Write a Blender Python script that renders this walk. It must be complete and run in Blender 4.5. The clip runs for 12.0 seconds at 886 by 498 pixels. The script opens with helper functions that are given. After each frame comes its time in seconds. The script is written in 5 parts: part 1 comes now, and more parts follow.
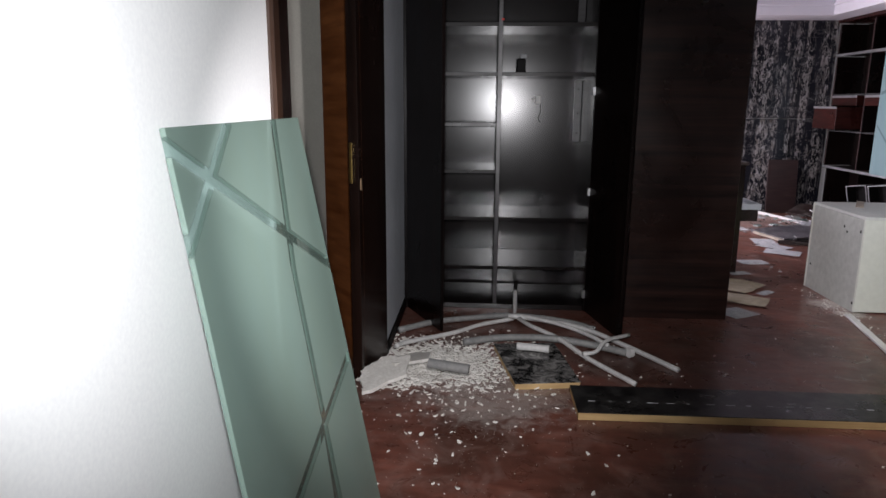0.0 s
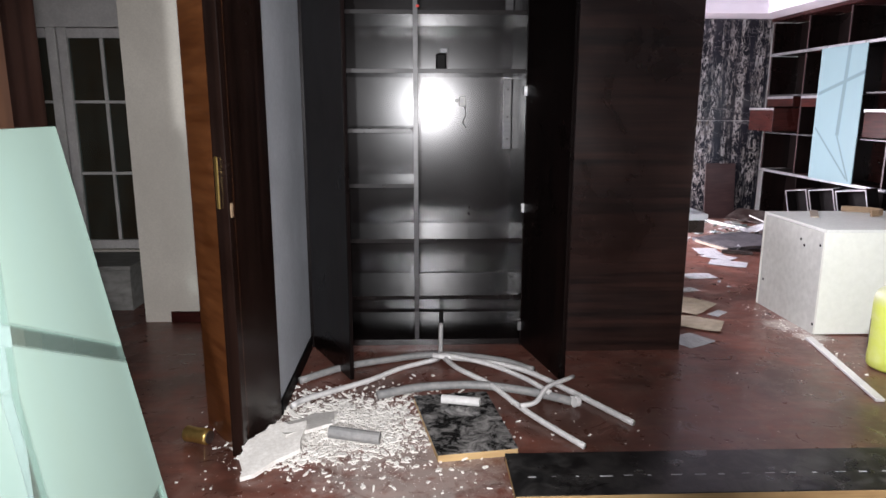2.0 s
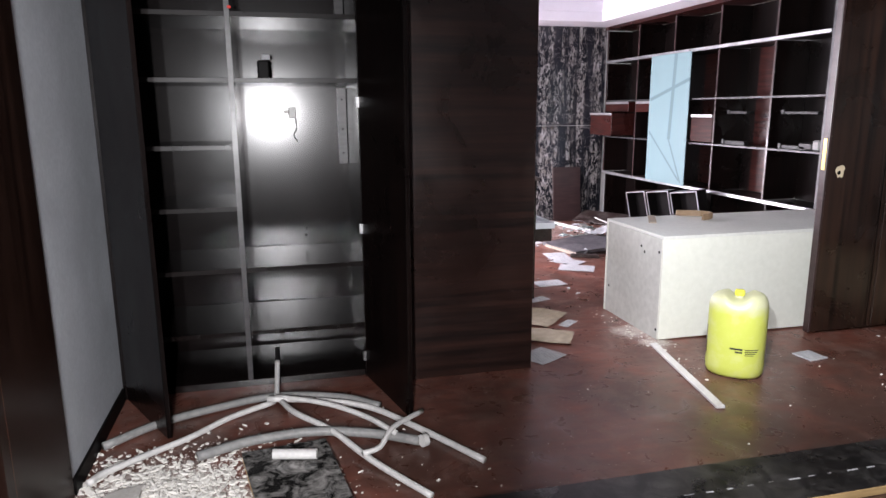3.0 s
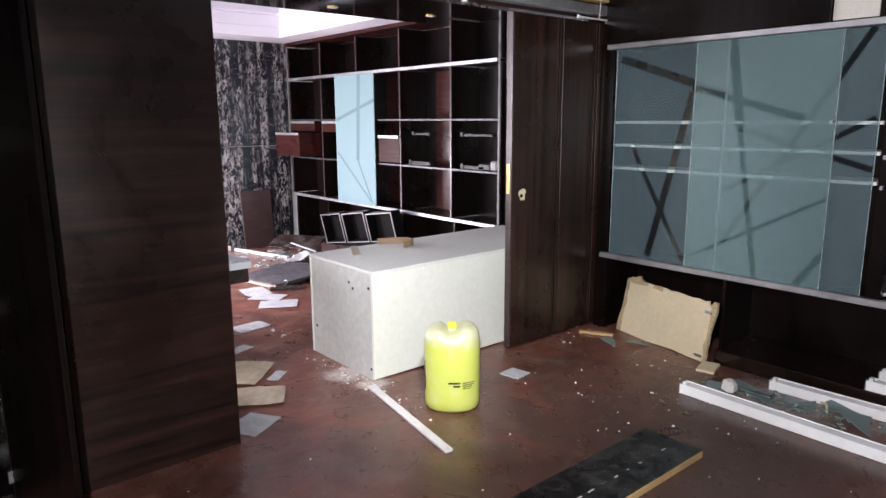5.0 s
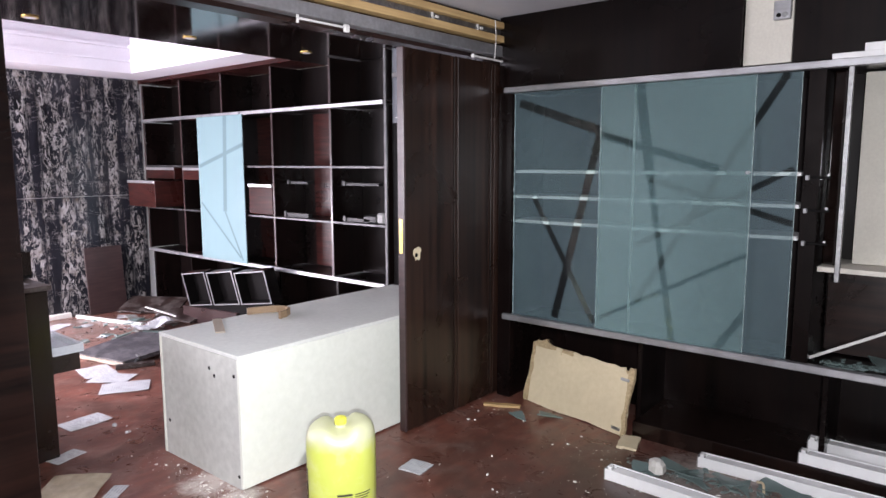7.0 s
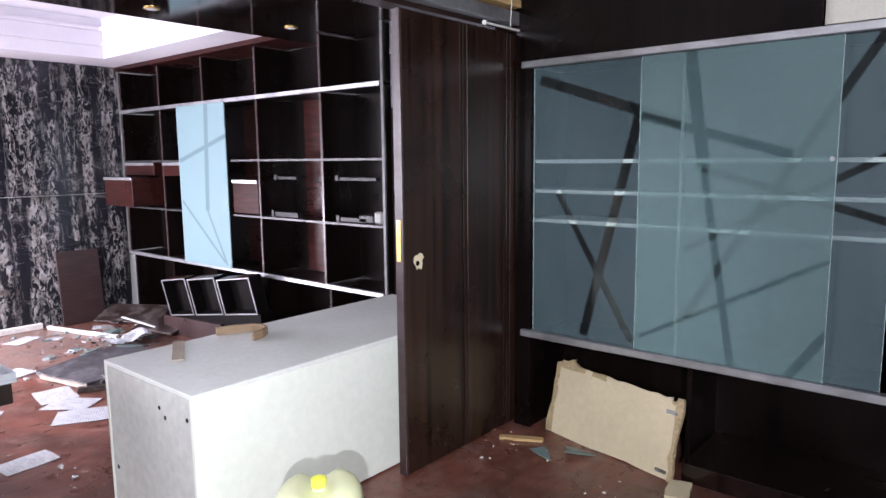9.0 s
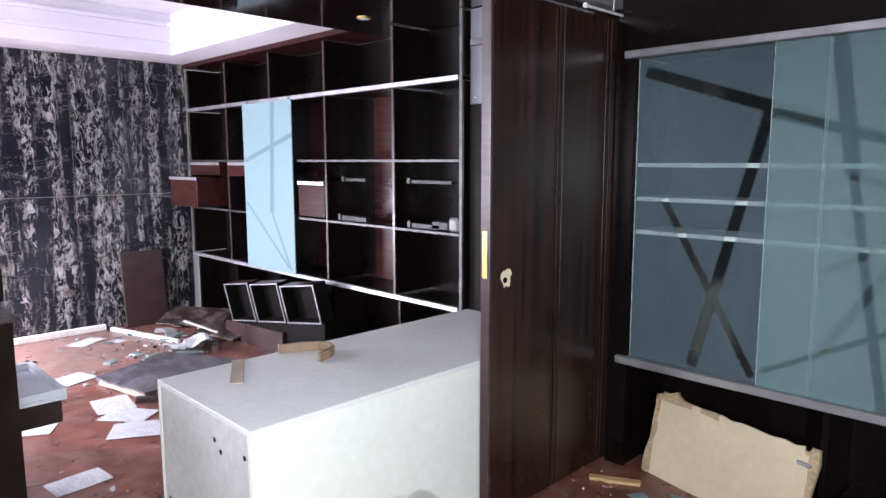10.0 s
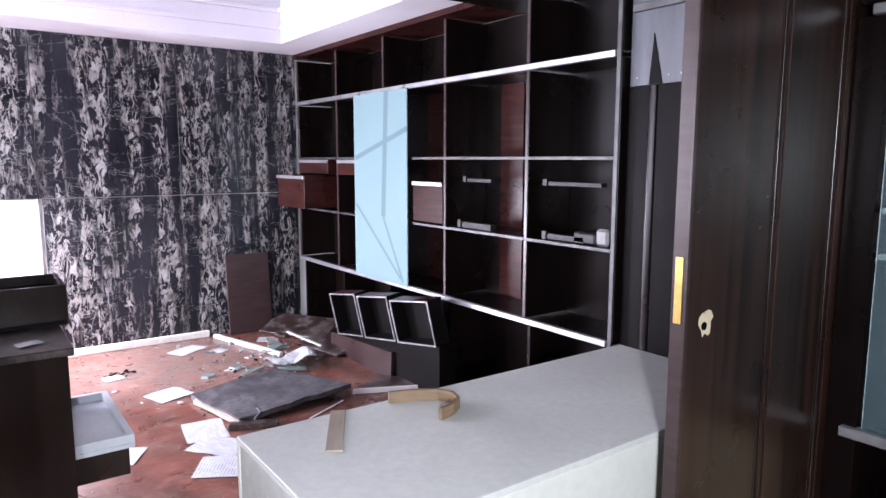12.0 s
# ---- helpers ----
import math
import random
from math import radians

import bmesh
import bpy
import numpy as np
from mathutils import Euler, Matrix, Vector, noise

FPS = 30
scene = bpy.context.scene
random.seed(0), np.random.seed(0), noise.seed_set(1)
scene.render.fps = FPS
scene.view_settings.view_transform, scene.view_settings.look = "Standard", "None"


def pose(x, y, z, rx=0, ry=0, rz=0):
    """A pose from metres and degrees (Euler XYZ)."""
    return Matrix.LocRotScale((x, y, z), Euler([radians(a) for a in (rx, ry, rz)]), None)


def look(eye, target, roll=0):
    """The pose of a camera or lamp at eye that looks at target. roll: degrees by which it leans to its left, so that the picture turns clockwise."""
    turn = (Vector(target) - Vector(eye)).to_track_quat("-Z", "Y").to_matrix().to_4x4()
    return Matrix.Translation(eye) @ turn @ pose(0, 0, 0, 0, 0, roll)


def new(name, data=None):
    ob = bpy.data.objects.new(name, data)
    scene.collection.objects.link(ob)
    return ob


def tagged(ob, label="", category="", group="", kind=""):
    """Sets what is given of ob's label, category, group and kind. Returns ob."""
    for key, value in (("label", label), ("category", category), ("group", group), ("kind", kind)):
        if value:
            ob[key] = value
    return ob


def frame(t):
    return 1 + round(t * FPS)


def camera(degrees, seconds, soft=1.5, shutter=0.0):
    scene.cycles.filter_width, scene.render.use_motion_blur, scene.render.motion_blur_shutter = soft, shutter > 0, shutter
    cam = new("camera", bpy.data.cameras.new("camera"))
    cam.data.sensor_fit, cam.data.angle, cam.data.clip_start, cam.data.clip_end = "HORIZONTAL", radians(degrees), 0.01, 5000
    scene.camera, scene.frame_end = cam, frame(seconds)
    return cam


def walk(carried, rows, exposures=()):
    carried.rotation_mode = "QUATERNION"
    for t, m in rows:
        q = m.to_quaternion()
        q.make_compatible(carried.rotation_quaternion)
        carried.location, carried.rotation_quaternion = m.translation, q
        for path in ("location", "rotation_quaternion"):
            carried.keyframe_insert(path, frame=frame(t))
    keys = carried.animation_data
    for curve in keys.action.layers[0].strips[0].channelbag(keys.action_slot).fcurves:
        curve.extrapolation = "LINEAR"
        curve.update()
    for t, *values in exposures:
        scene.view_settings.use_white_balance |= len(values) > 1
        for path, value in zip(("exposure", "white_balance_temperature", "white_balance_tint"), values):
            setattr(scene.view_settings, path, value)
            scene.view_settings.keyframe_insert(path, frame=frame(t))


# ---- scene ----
cam = camera(66.9, 12.0)
PATH = [
    (0, (-0.012, 0.082, 1.318), (-0.127, 2.033, 0.891), 0.4),
    (0.5, (0.024, 0.29, 1.328), (-0.083, 2.241, 0.9), 0.2),
    (1, (0.04, 0.466, 1.33), (-0.063, 2.419, 0.91), 0.2),
    (1.5, (0.056, 0.653, 1.315), (-0.004, 2.608, 0.897), 0.1),
    (2, (0.094, 0.737, 1.309), (0.164, 2.692, 0.894), 0.1),
    (2.5, (0.153, 0.88, 1.315), (0.396, 2.822, 0.906), 0.0),
    (3, (0.264, 1.018, 1.355), (0.729, 2.919, 0.947), -0.3),
    (3.5, (0.334, 1.101, 1.372), (1.1, 2.903, 0.964), -0.2),
    (3.7, (0.362, 1.134, 1.4), (1.25, 2.878, 0.991), -0.5),
    (5.3, (0.421, 1.52, 1.455), (1.79, 2.937, 1.107), -0.0),
    (5.5, (0.476, 1.591, 1.457), (1.926, 2.931, 1.139), 0.1),
    (6, (0.585, 1.67, 1.482), (2.125, 2.915, 1.2), -0.1),
    (6.5, (0.669, 1.753, 1.474), (2.218, 2.992, 1.213), -0.2),
    (7, (0.765, 1.876, 1.479), (2.295, 3.139, 1.221), -0.1),
    (8.8, (1.231, 2.242, 1.444), (2.77, 3.49, 1.178), -0.5),
    (9, (1.257, 2.274, 1.443), (2.77, 3.555, 1.174), -0.6),
    (9.5, (1.366, 2.442, 1.453), (2.802, 3.809, 1.187), -0.4),
    (10, (1.452, 2.609, 1.444), (2.848, 4.017, 1.181), -0.1),
    (10.5, (1.544, 2.731, 1.45), (2.924, 4.154, 1.183), -0.2),
    (11, (1.705, 2.839, 1.444), (2.99, 4.349, 1.183), -0.2),
    (11.5, (1.78, 2.937, 1.443), (2.972, 4.522, 1.178), -0.3),
    (12, (1.799, 3.219, 1.433), (2.956, 4.83, 1.168), 0.1),
]
# stops, white balance in kelvin, tint
STOPS = [(0.0, -1.4, 6500, 10), (1.0, -0.9, 6500, 10), (1.5, -0.5, 6500, 10), (2.0, -0.18, 6500, 10), (3.7, -0.12, 6500, 10), (7.0, 0.0, 6400, 10), (9.0, 0.0, 6150, 10), (12.0, 0.0, 6000, 10)]
walk(cam, [(t, look(eye, target, roll)) for t, eye, target, roll in PATH], STOPS)

# ---- light ----
world = bpy.data.worlds.new("sky")
scene.world = world
world.use_nodes = True
sky = world.node_tree.nodes.new("ShaderNodeTexSky")
sky.sky_type, sky.sun_disc = "NISHITA", False
sky.sun_elevation, sky.sun_rotation = radians(35), radians(250)
world.node_tree.links.new(sky.outputs[0], world.node_tree.nodes["Background"].inputs[0])
world.node_tree.nodes["Background"].inputs[1].default_value = 0.08


def torch(name, eye, target, watts, cone, blend, colour):
    data = bpy.data.lights.new(name, "SPOT")
    data.energy, data.spot_size, data.spot_blend, data.shadow_soft_size, data.color = watts, radians(cone), blend, 0.02, colour
    ob = new(name, data)
    ob.matrix_basis = look(eye, target)
    return ob


def daylight(name, place, target, w, h, watts, colour):
    data = bpy.data.lights.new(name, "AREA")
    data.shape, data.size, data.size_y, data.energy, data.color = "RECTANGLE", w, h, watts, colour
    ob = new(name, data)
    ob.matrix_basis = look(place, target)
    return ob


# the carried torch, where it is held by the doorway and then before the study
torch("torch_light", (-0.05, 0.18, 1.33), (-0.56, 2.20, 1.08), 330, 90, 1.0, (0.95, 0.965, 1.0))
torch("torch_light", (0.09, 0.74, 1.33), (-0.48, 3.40, 0.55), 320, 78, 0.8, (1.0, 0.965, 0.995))
torch("torch_light", (0.68, 1.76, 1.44), (2.66, 2.70, 0.94), 300, 106, 0.6, (0.975, 0.96, 1.0))
torch("torch_light", (1.66, 2.80, 1.42), (2.95, 4.30, 0.86), 180, 96, 0.7, (0.965, 0.955, 1.0))
# daylight in the study's window
daylight("window_light", (0.42, 7.3, 1.45), (3.0, 7.3, 0.6), 2.0, 1.3, 185, (0.95, 0.88, 1.0))
# daylight through the pale blind where a slab is missing
daylight("blind_light", (1.78, 8.64, 0.66), (2.6, 7.2, 0.0), 0.85, 0.95, 235, (0.98, 0.90, 1.0))


# ---- materials ----
def material(name):
    m = bpy.data.materials.new(name)
    m.use_nodes = True
    t = m.node_tree
    return m, t, t.nodes["Principled BSDF"]


def node(t, kind, **values):
    n = t.nodes.new("ShaderNode" + kind)
    for k, v in values.items():
        if k == "operation":
            n.operation = v
        elif k == "data_type":
            n.data_type = v
        else:
            n.inputs[k.replace("_", " ")].default_value = v
    return n


def coords(t, scale, turn=(0, 0, 0)):
    c, m = t.nodes.new("ShaderNodeTexCoord"), t.nodes.new("ShaderNodeMapping")
    t.links.new(c.outputs["Object"], m.inputs["Vector"])
    m.inputs["Scale"].default_value = scale
    m.inputs["Rotation"].default_value = turn
    return m.outputs["Vector"]


def grain(t, where, scale, detail=4.0, rough=0.55, twist=0.0):
    n = node(t, "TexNoise", Scale=scale, Detail=detail, Roughness=rough, Distortion=twist)
    t.links.new(where, n.inputs["Vector"])
    return n.outputs["Fac"]


def ramp(t, fac, *stops):
    r = t.nodes.new("ShaderNodeValToRGB")
    while len(r.color_ramp.elements) < len(stops):
        r.color_ramp.elements.new(0.5)
    for e, (p, c) in zip(r.color_ramp.elements, stops):
        e.position, e.color = p, (*c, 1) if len(c) == 3 else c
    t.links.new(fac, r.inputs["Fac"])
    return r.outputs["Color"]


def mixed(t, fac, a, b):
    n = t.nodes.new("ShaderNodeMix")
    n.data_type = "RGBA"
    for sock, v in ((n.inputs["Factor"], fac), (n.inputs[6], a), (n.inputs[7], b)):
        if isinstance(v, (int, float)):
            sock.default_value = v
        elif isinstance(v, tuple):
            sock.default_value = (*v, 1)
        else:
            t.links.new(v, sock)
    return n.outputs[2]


def bump(t, p, height, strength, distance=0.002):
    b = node(t, "Bump", Strength=strength, Distance=distance)
    t.links.new(height, b.inputs["Height"])
    t.links.new(b.outputs["Normal"], p.inputs["Normal"])


def grey(v):
    return (v, v, v)


def surface(name, dark, light, rough, scale=(1, 1, 1), fine=60.0, coarse=3.0, relief=0.2, metal=0.0, gloss=0.08, dust=0.0, dust_colour=(0.4, 0.37, 0.35), shine=0.5, stain=0.45):
    """A plain surface with a fine grain, coarse stains and uneven gloss; dust lies in patches."""
    m, t, p = material(name)
    at = coords(t, scale)
    a, b = grain(t, at, fine, 5), grain(t, coords(t, (1, 1, 1)), coarse, 6, 0.6, 0.4)
    base = mixed(t, ramp(t, a, (0.3, grey(0)), (0.7, grey(1))), dark, light)
    mid = tuple(0.75 * v for v in dark)
    base = mixed(t, ramp(t, b, (0.35, grey(stain)), (0.6, grey(0))), base, mid)
    if dust:
        d = ramp(t, grain(t, coords(t, (1, 1, 1)), coarse * 2.3, 8, 0.7, 0.6), (0.45, grey(0)), (0.75, grey(dust)))
        base = mixed(t, d, base, dust_colour)
    t.links.new(base, p.inputs["Base Color"])
    t.links.new(ramp(t, b, (0.3, grey(max(0.03, rough - gloss))), (0.7, grey(min(1, rough + gloss)))), p.inputs["Roughness"])
    p.inputs["Metallic"].default_value = metal
    p.inputs["Specular IOR Level"].default_value = shine
    bump(t, p, a, relief)
    return m


VENEER_H = surface("dark_veneer_across", (0.0042, 0.0024, 0.0023), (0.036, 0.0150, 0.0112), 0.30, (0.04, 0.04, 1.0), 34, 2.0, 0.03)
VENEER_V = surface("dark_veneer_upright", (0.0046, 0.0023, 0.0018), (0.017, 0.0082, 0.0060), 0.24, (1.0, 1.0, 0.03), 26, 2.0, 0.08)
VENEER_UNIT = surface("black_brown_veneer", (0.0024, 0.0015, 0.0015), (0.0085, 0.0044, 0.0038), 0.30, (1.0, 1.0, 0.03), 26, 2.0, 0.03, shine=0.24)
VENEER_RED = surface("red_veneer", (0.013, 0.0036, 0.0034), (0.056, 0.0145, 0.0115), 0.30, (0.10, 0.10, 1.0), 46, 2.0, 0.03, shine=0.2)
VENEER_PLUM = surface("plum_brown_veneer", (0.028, 0.0155, 0.0155), (0.055, 0.031, 0.030), 0.35, (0.1, 0.1, 1.0), 40, 3.0, 0.05)
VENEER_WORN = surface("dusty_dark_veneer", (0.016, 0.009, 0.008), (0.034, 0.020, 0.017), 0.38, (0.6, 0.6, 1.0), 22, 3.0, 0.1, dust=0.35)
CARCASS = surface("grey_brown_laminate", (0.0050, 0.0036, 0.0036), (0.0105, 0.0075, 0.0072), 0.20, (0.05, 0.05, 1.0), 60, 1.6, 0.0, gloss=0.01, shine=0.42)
# pale edge band; also paints the lit part of the wardrobe's side panel
CARCASS_PALE = surface("pale_edge_and_lit_laminate", (0.045, 0.042, 0.044), (0.08, 0.075, 0.078), 0.35, (0.05, 0.05, 1.0), 60, 2.0, 0.01)
DOOR_WOOD = surface("dark_walnut_veneer", (0.0060, 0.0031, 0.0024), (0.036, 0.0165, 0.0107), 0.30, (1.0, 1.0, 0.025), 30, 2.0, 0.02, shine=0.42)
LACQUER = surface("glossy_dark_lacquer", (0.006, 0.0035, 0.0032), (0.016, 0.009, 0.0075), 0.09, (0.05, 0.05, 1.0), 30, 2.0, 0.02, gloss=0.03, shine=0.7)
BROWN = surface("dark_brown_wood", (0.018, 0.008, 0.005), (0.045, 0.021, 0.011), 0.4, (1, 1, 0.06), 40, 3.0, 0.1)
TEAK = surface("orange_brown_wood", (0.10, 0.030, 0.009), (0.22, 0.080, 0.026), 0.35, (0.12, 0.12, 1.0), 30, 2.0, 0.1)
TAN = surface("aged_plywood", (0.20, 0.13, 0.075), (0.33, 0.23, 0.14), 0.6, (0.1, 0.1, 1), 60, 5.0, 0.2)
FAWN = surface("pale_dusty_wood", (0.34, 0.28, 0.22), (0.44, 0.38, 0.31), 0.7, (1, 0.08, 1), 60, 5.0, 0.2)
STAINED = surface("stained_white_board", (0.20, 0.20, 0.19), (0.34, 0.34, 0.32), 0.7, (0.3, 1, 1), 25, 5.0, 0.2, dust=0.5, dust_colour=(0.10, 0.10, 0.09))
PINE = surface("raw_pine", (0.42, 0.27, 0.12), (0.60, 0.42, 0.20), 0.6, (0.06, 1, 1), 40, 4.0, 0.2)
WALL_WHITE = surface("white_wall_paint", (0.74, 0.74, 0.74), (0.80, 0.80, 0.79), 0.7, (1, 1, 1), 120, 1.2, 0.06, stain=0.12)
WALL_GREY = surface("blue_grey_wall_paint", (0.50, 0.53, 0.57), (0.58, 0.61, 0.65), 0.7, (1, 1, 1), 60, 2.5, 0.2)
WALL_CREAM = surface("cream_wall_paint", (0.64, 0.61, 0.54), (0.72, 0.69, 0.61), 0.75, (1, 1, 1), 90, 1.5, 0.15)
CEILING = surface("white_ceiling_paint", (0.72, 0.70, 0.76), (0.80, 0.78, 0.83), 0.8, (1, 1, 1), 90, 1.0, 0.1)
BOARD_WHITE = surface("cream_white_board", (0.70, 0.72, 0.65), (0.76, 0.78, 0.71), 0.6, (1, 1, 1), 30, 1.3, 0.03, dust=0.10, dust_colour=(0.55, 0.54, 0.48), stain=0.15)
DUSTY_TOP = surface("dusty_grey_white_board", (0.64, 0.655, 0.625), (0.72, 0.735, 0.70), 0.5, (1, 1, 1), 40, 2.2, 0.04, dust=0.25, dust_colour=(0.50, 0.50, 0.47), stain=0.2)
# cream board greyed for the cabinet's shaded ends, thinly dusty; reused in the niche
SHADE_GREY = surface("shade_grey_board", (0.46, 0.47, 0.44), (0.58, 0.59, 0.555), 0.6, (1, 1, 1), 26, 2.0, 0.04, dust=0.22, dust_colour=(0.36, 0.35, 0.32), stain=0.25)
ALU = surface("scuffed_aluminium", (0.50, 0.50, 0.52), (0.64, 0.64, 0.665), 0.40, (1, 0.05, 1), 50, 6.0, 0.05, metal=0.85, dust=0.3, dust_colour=(0.24, 0.23, 0.22))
EDGE_GREY = surface("tarnished_edge_strip", (0.06, 0.06, 0.063), (0.15, 0.148, 0.148), 0.5, (1, 0.2, 0.2), 45, 5.0, 0.05, metal=0.7)
STEEL = surface("dull_steel", (0.30, 0.30, 0.31), (0.5, 0.5, 0.5), 0.4, (1, 1, 1), 60, 8.0, 0.1, metal=1.0)
BRASS = surface("brass", (0.65, 0.42, 0.12), (0.85, 0.60, 0.22), 0.35, (1, 1, 1), 60, 9.0, 0.1, metal=0.9)
PLASTIC_WHITE = surface("off_white_plastic", (0.62, 0.61, 0.60), (0.74, 0.73, 0.71), 0.45, (1, 1, 1), 50, 7.0, 0.08, dust=0.18)
PLASTIC_GREY = surface("grey_plastic", (0.20, 0.20, 0.20), (0.29, 0.29, 0.28), 0.5, (1, 1, 1), 50, 9.0, 0.08, dust=0.3)
ENAMEL = surface("white_enamel", (0.82, 0.82, 0.825), (0.87, 0.87, 0.87), 0.38, (1, 1, 1), 20, 5.0, 0.02, dust=0.10, stain=0.10)
YELLOW_CAP = surface("clean_yellow_plastic", (0.70, 0.70, 0.06), (0.80, 0.79, 0.10), 0.4)
INK = surface("black_print", (0.015, 0.015, 0.015), (0.03, 0.03, 0.03), 0.5)
CARD = surface("buff_board", (0.58, 0.49, 0.33), (0.64, 0.55, 0.38), 0.85, (1, 1, 1), 30, 2.5, 0.12)
CARD_DIRTY = surface("dirty_cardboard", (0.30, 0.245, 0.175), (0.43, 0.36, 0.27), 0.9, (1, 1, 1), 18, 6.0, 0.2, dust=0.6, dust_colour=(0.24, 0.20, 0.17))
GREY_BLUE = surface("grey_blue_board", (0.13, 0.142, 0.165), (0.19, 0.205, 0.235), 0.45, (1, 1, 0.2), 20, 3.0, 0.05)
CARD_TORN = surface("torn_brown_fibre", (0.30, 0.22, 0.12), (0.52, 0.41, 0.25), 0.9, (1, 1, 1), 70, 9.0, 0.5)
GYPSUM = surface("white_gypsum", (0.66, 0.63, 0.58), (0.84, 0.82, 0.78), 0.9, (1, 1, 1), 70, 9.0, 0.5)
BLACK = surface("matt_black", (0.0035, 0.003, 0.003), (0.007, 0.006, 0.006), 0.5, (1, 1, 1), 50, 3.0, 0.05, shine=0.08)
RUNNER = surface("dark_grey_metal", (0.012, 0.012, 0.0125), (0.030, 0.030, 0.031), 0.4, (1, 0.1, 1), 40, 5.0, 0.03, shine=0.2)
PLANK_BLACK = surface("scratched_black_board", (0.006, 0.006, 0.006), (0.014, 0.013, 0.013), 0.30, (0.3, 1, 1), 30, 5.0, 0.15, dust=0.16, dust_colour=(0.35, 0.33, 0.31))
SCUFFED = surface("scuffed_black_board", (0.008, 0.008, 0.008), (0.022, 0.021, 0.020), 0.22, (1, 1, 1), 40, 6.5, 0.1, dust=0.95, dust_colour=(0.48, 0.46, 0.44))
STONE = surface("dusty_dark_sheet", (0.028, 0.026, 0.030), (0.075, 0.070, 0.078), 0.5, (1, 1, 1), 18, 6.0, 0.3, dust=0.55, dust_colour=(0.22, 0.205, 0.215))


def times(t, a, b):
    n = node(t, "Math", operation="MULTIPLY")
    for sock, v in zip(n.inputs, (a, b)):
        if isinstance(v, (int, float)):
            sock.default_value = v
        else:
            t.links.new(v, sock)
    return n.outputs[0]


def spot(t, x, y, radius):
    """One at x, y on the floor, falling to nothing at the radius."""
    c = t.nodes.new("ShaderNodeTexCoord")
    d = node(t, "VectorMath", operation="DISTANCE")
    d.inputs[1].default_value = (x, y, 0)
    t.links.new(c.outputs["Object"], d.inputs[0])
    return ramp(t, times(t, d.outputs["Value"], 1 / radius), (0.25, grey(1)), (1.0, grey(0)))


def floor_material():
    m, t, p = material("red_brown_laminate")
    flat = coords(t, (1, 1, 1))
    along = grain(t, coords(t, (0.35, 1.6, 1)), 14, 6, 0.6, 0.3)
    stain = grain(t, flat, 2.2, 7, 0.62, 0.5)
    blot = grain(t, flat, 7.5, 8, 0.68, 0.9)
    grit = grain(t, flat, 95, 4, 0.6)
    base = mixed(t, ramp(t, along, (0.3, grey(0)), (0.7, grey(1))), (0.120, 0.037, 0.026), (0.235, 0.086, 0.060))
    base = mixed(t, ramp(t, stain, (0.38, grey(0.75)), (0.56, grey(0))), base, (0.052, 0.023, 0.016))
    base = mixed(t, ramp(t, blot, (0.36, grey(0.55)), (0.62, grey(0))), base, (0.078, 0.034, 0.024))
    base = mixed(t, ramp(t, grain(t, flat, 5.5, 9, 0.75, 0.8), (0.48, grey(0)), (0.78, grey(0.55))), base, (0.30, 0.21, 0.18))
    base = mixed(t, ramp(t, grit, (0.66, grey(0)), (0.78, grey(0.4))), base, (0.4, 0.36, 0.33))
    # brown dirt trodden over the hall
    for x, y, radius, share in ((2.9, 2.9, 1.8, 0.85), (1.2, 3.4, 1.0, 0.4)):
        mask = times(t, spot(t, x, y, radius), grain(t, flat, 4.2, 8, 0.7, 0.6))
        base = mixed(t, ramp(t, mask, (0.13, grey(0)), (0.46, grey(share))), base, (0.058, 0.035, 0.028))
    # fine white specks, one in a few cells
    cells = node(t, "TexVoronoi", Scale=48.0)
    t.links.new(flat, cells.inputs["Vector"])
    near = ramp(t, cells.outputs["Distance"], (0.08, grey(1)), (0.15, grey(0)))
    pick = ramp(t, cells.outputs["Color"], (0.72, grey(0)), (0.76, grey(1)))
    area = ramp(t, grain(t, flat, 1.6, 5, 0.6), (0.40, grey(0.1)), (0.62, grey(1)))
    base = mixed(t, times(t, times(t, near, pick), area), base, (0.66, 0.63, 0.58))
    # plaster powder trodden into the floor; the last patch paints the study's window glare
    powder_and_glare = grain(t, flat, 17, 9, 0.72, 0.7)
    for x, y, radius, share in ((-0.22, 3.33, 0.55, 0.95), (0.05, 3.0, 0.75, 0.35), (2.34, 4.60, 0.26, 0.55), (2.38, 4.38, 0.20, 0.6), (3.85, 2.8, 0.6, 0.3), (2.9, 8.0, 1.5, 0.13)):
        mask = times(t, spot(t, x, y, radius), powder_and_glare)
        base = mixed(t, ramp(t, mask, (0.30, grey(0)), (0.50, grey(share))), base, (0.66, 0.62, 0.57))
    t.links.new(base, p.inputs["Base Color"])
    t.links.new(ramp(t, blot, (0.35, grey(0.24)), (0.65, grey(0.44))), p.inputs["Roughness"])
    bump(t, p, grit, 0.15, 0.001)
    return m


def ridge(t, value, *stops):
    """A line where a noise crosses its middle."""
    sub = node(t, "Math", operation="SUBTRACT")
    sub.inputs[1].default_value = 0.5
    t.links.new(value, sub.inputs[0])
    dist = node(t, "Math", operation="ABSOLUTE")
    t.links.new(sub.outputs[0], dist.inputs[0])
    return ramp(t, dist.outputs[0], *stops)


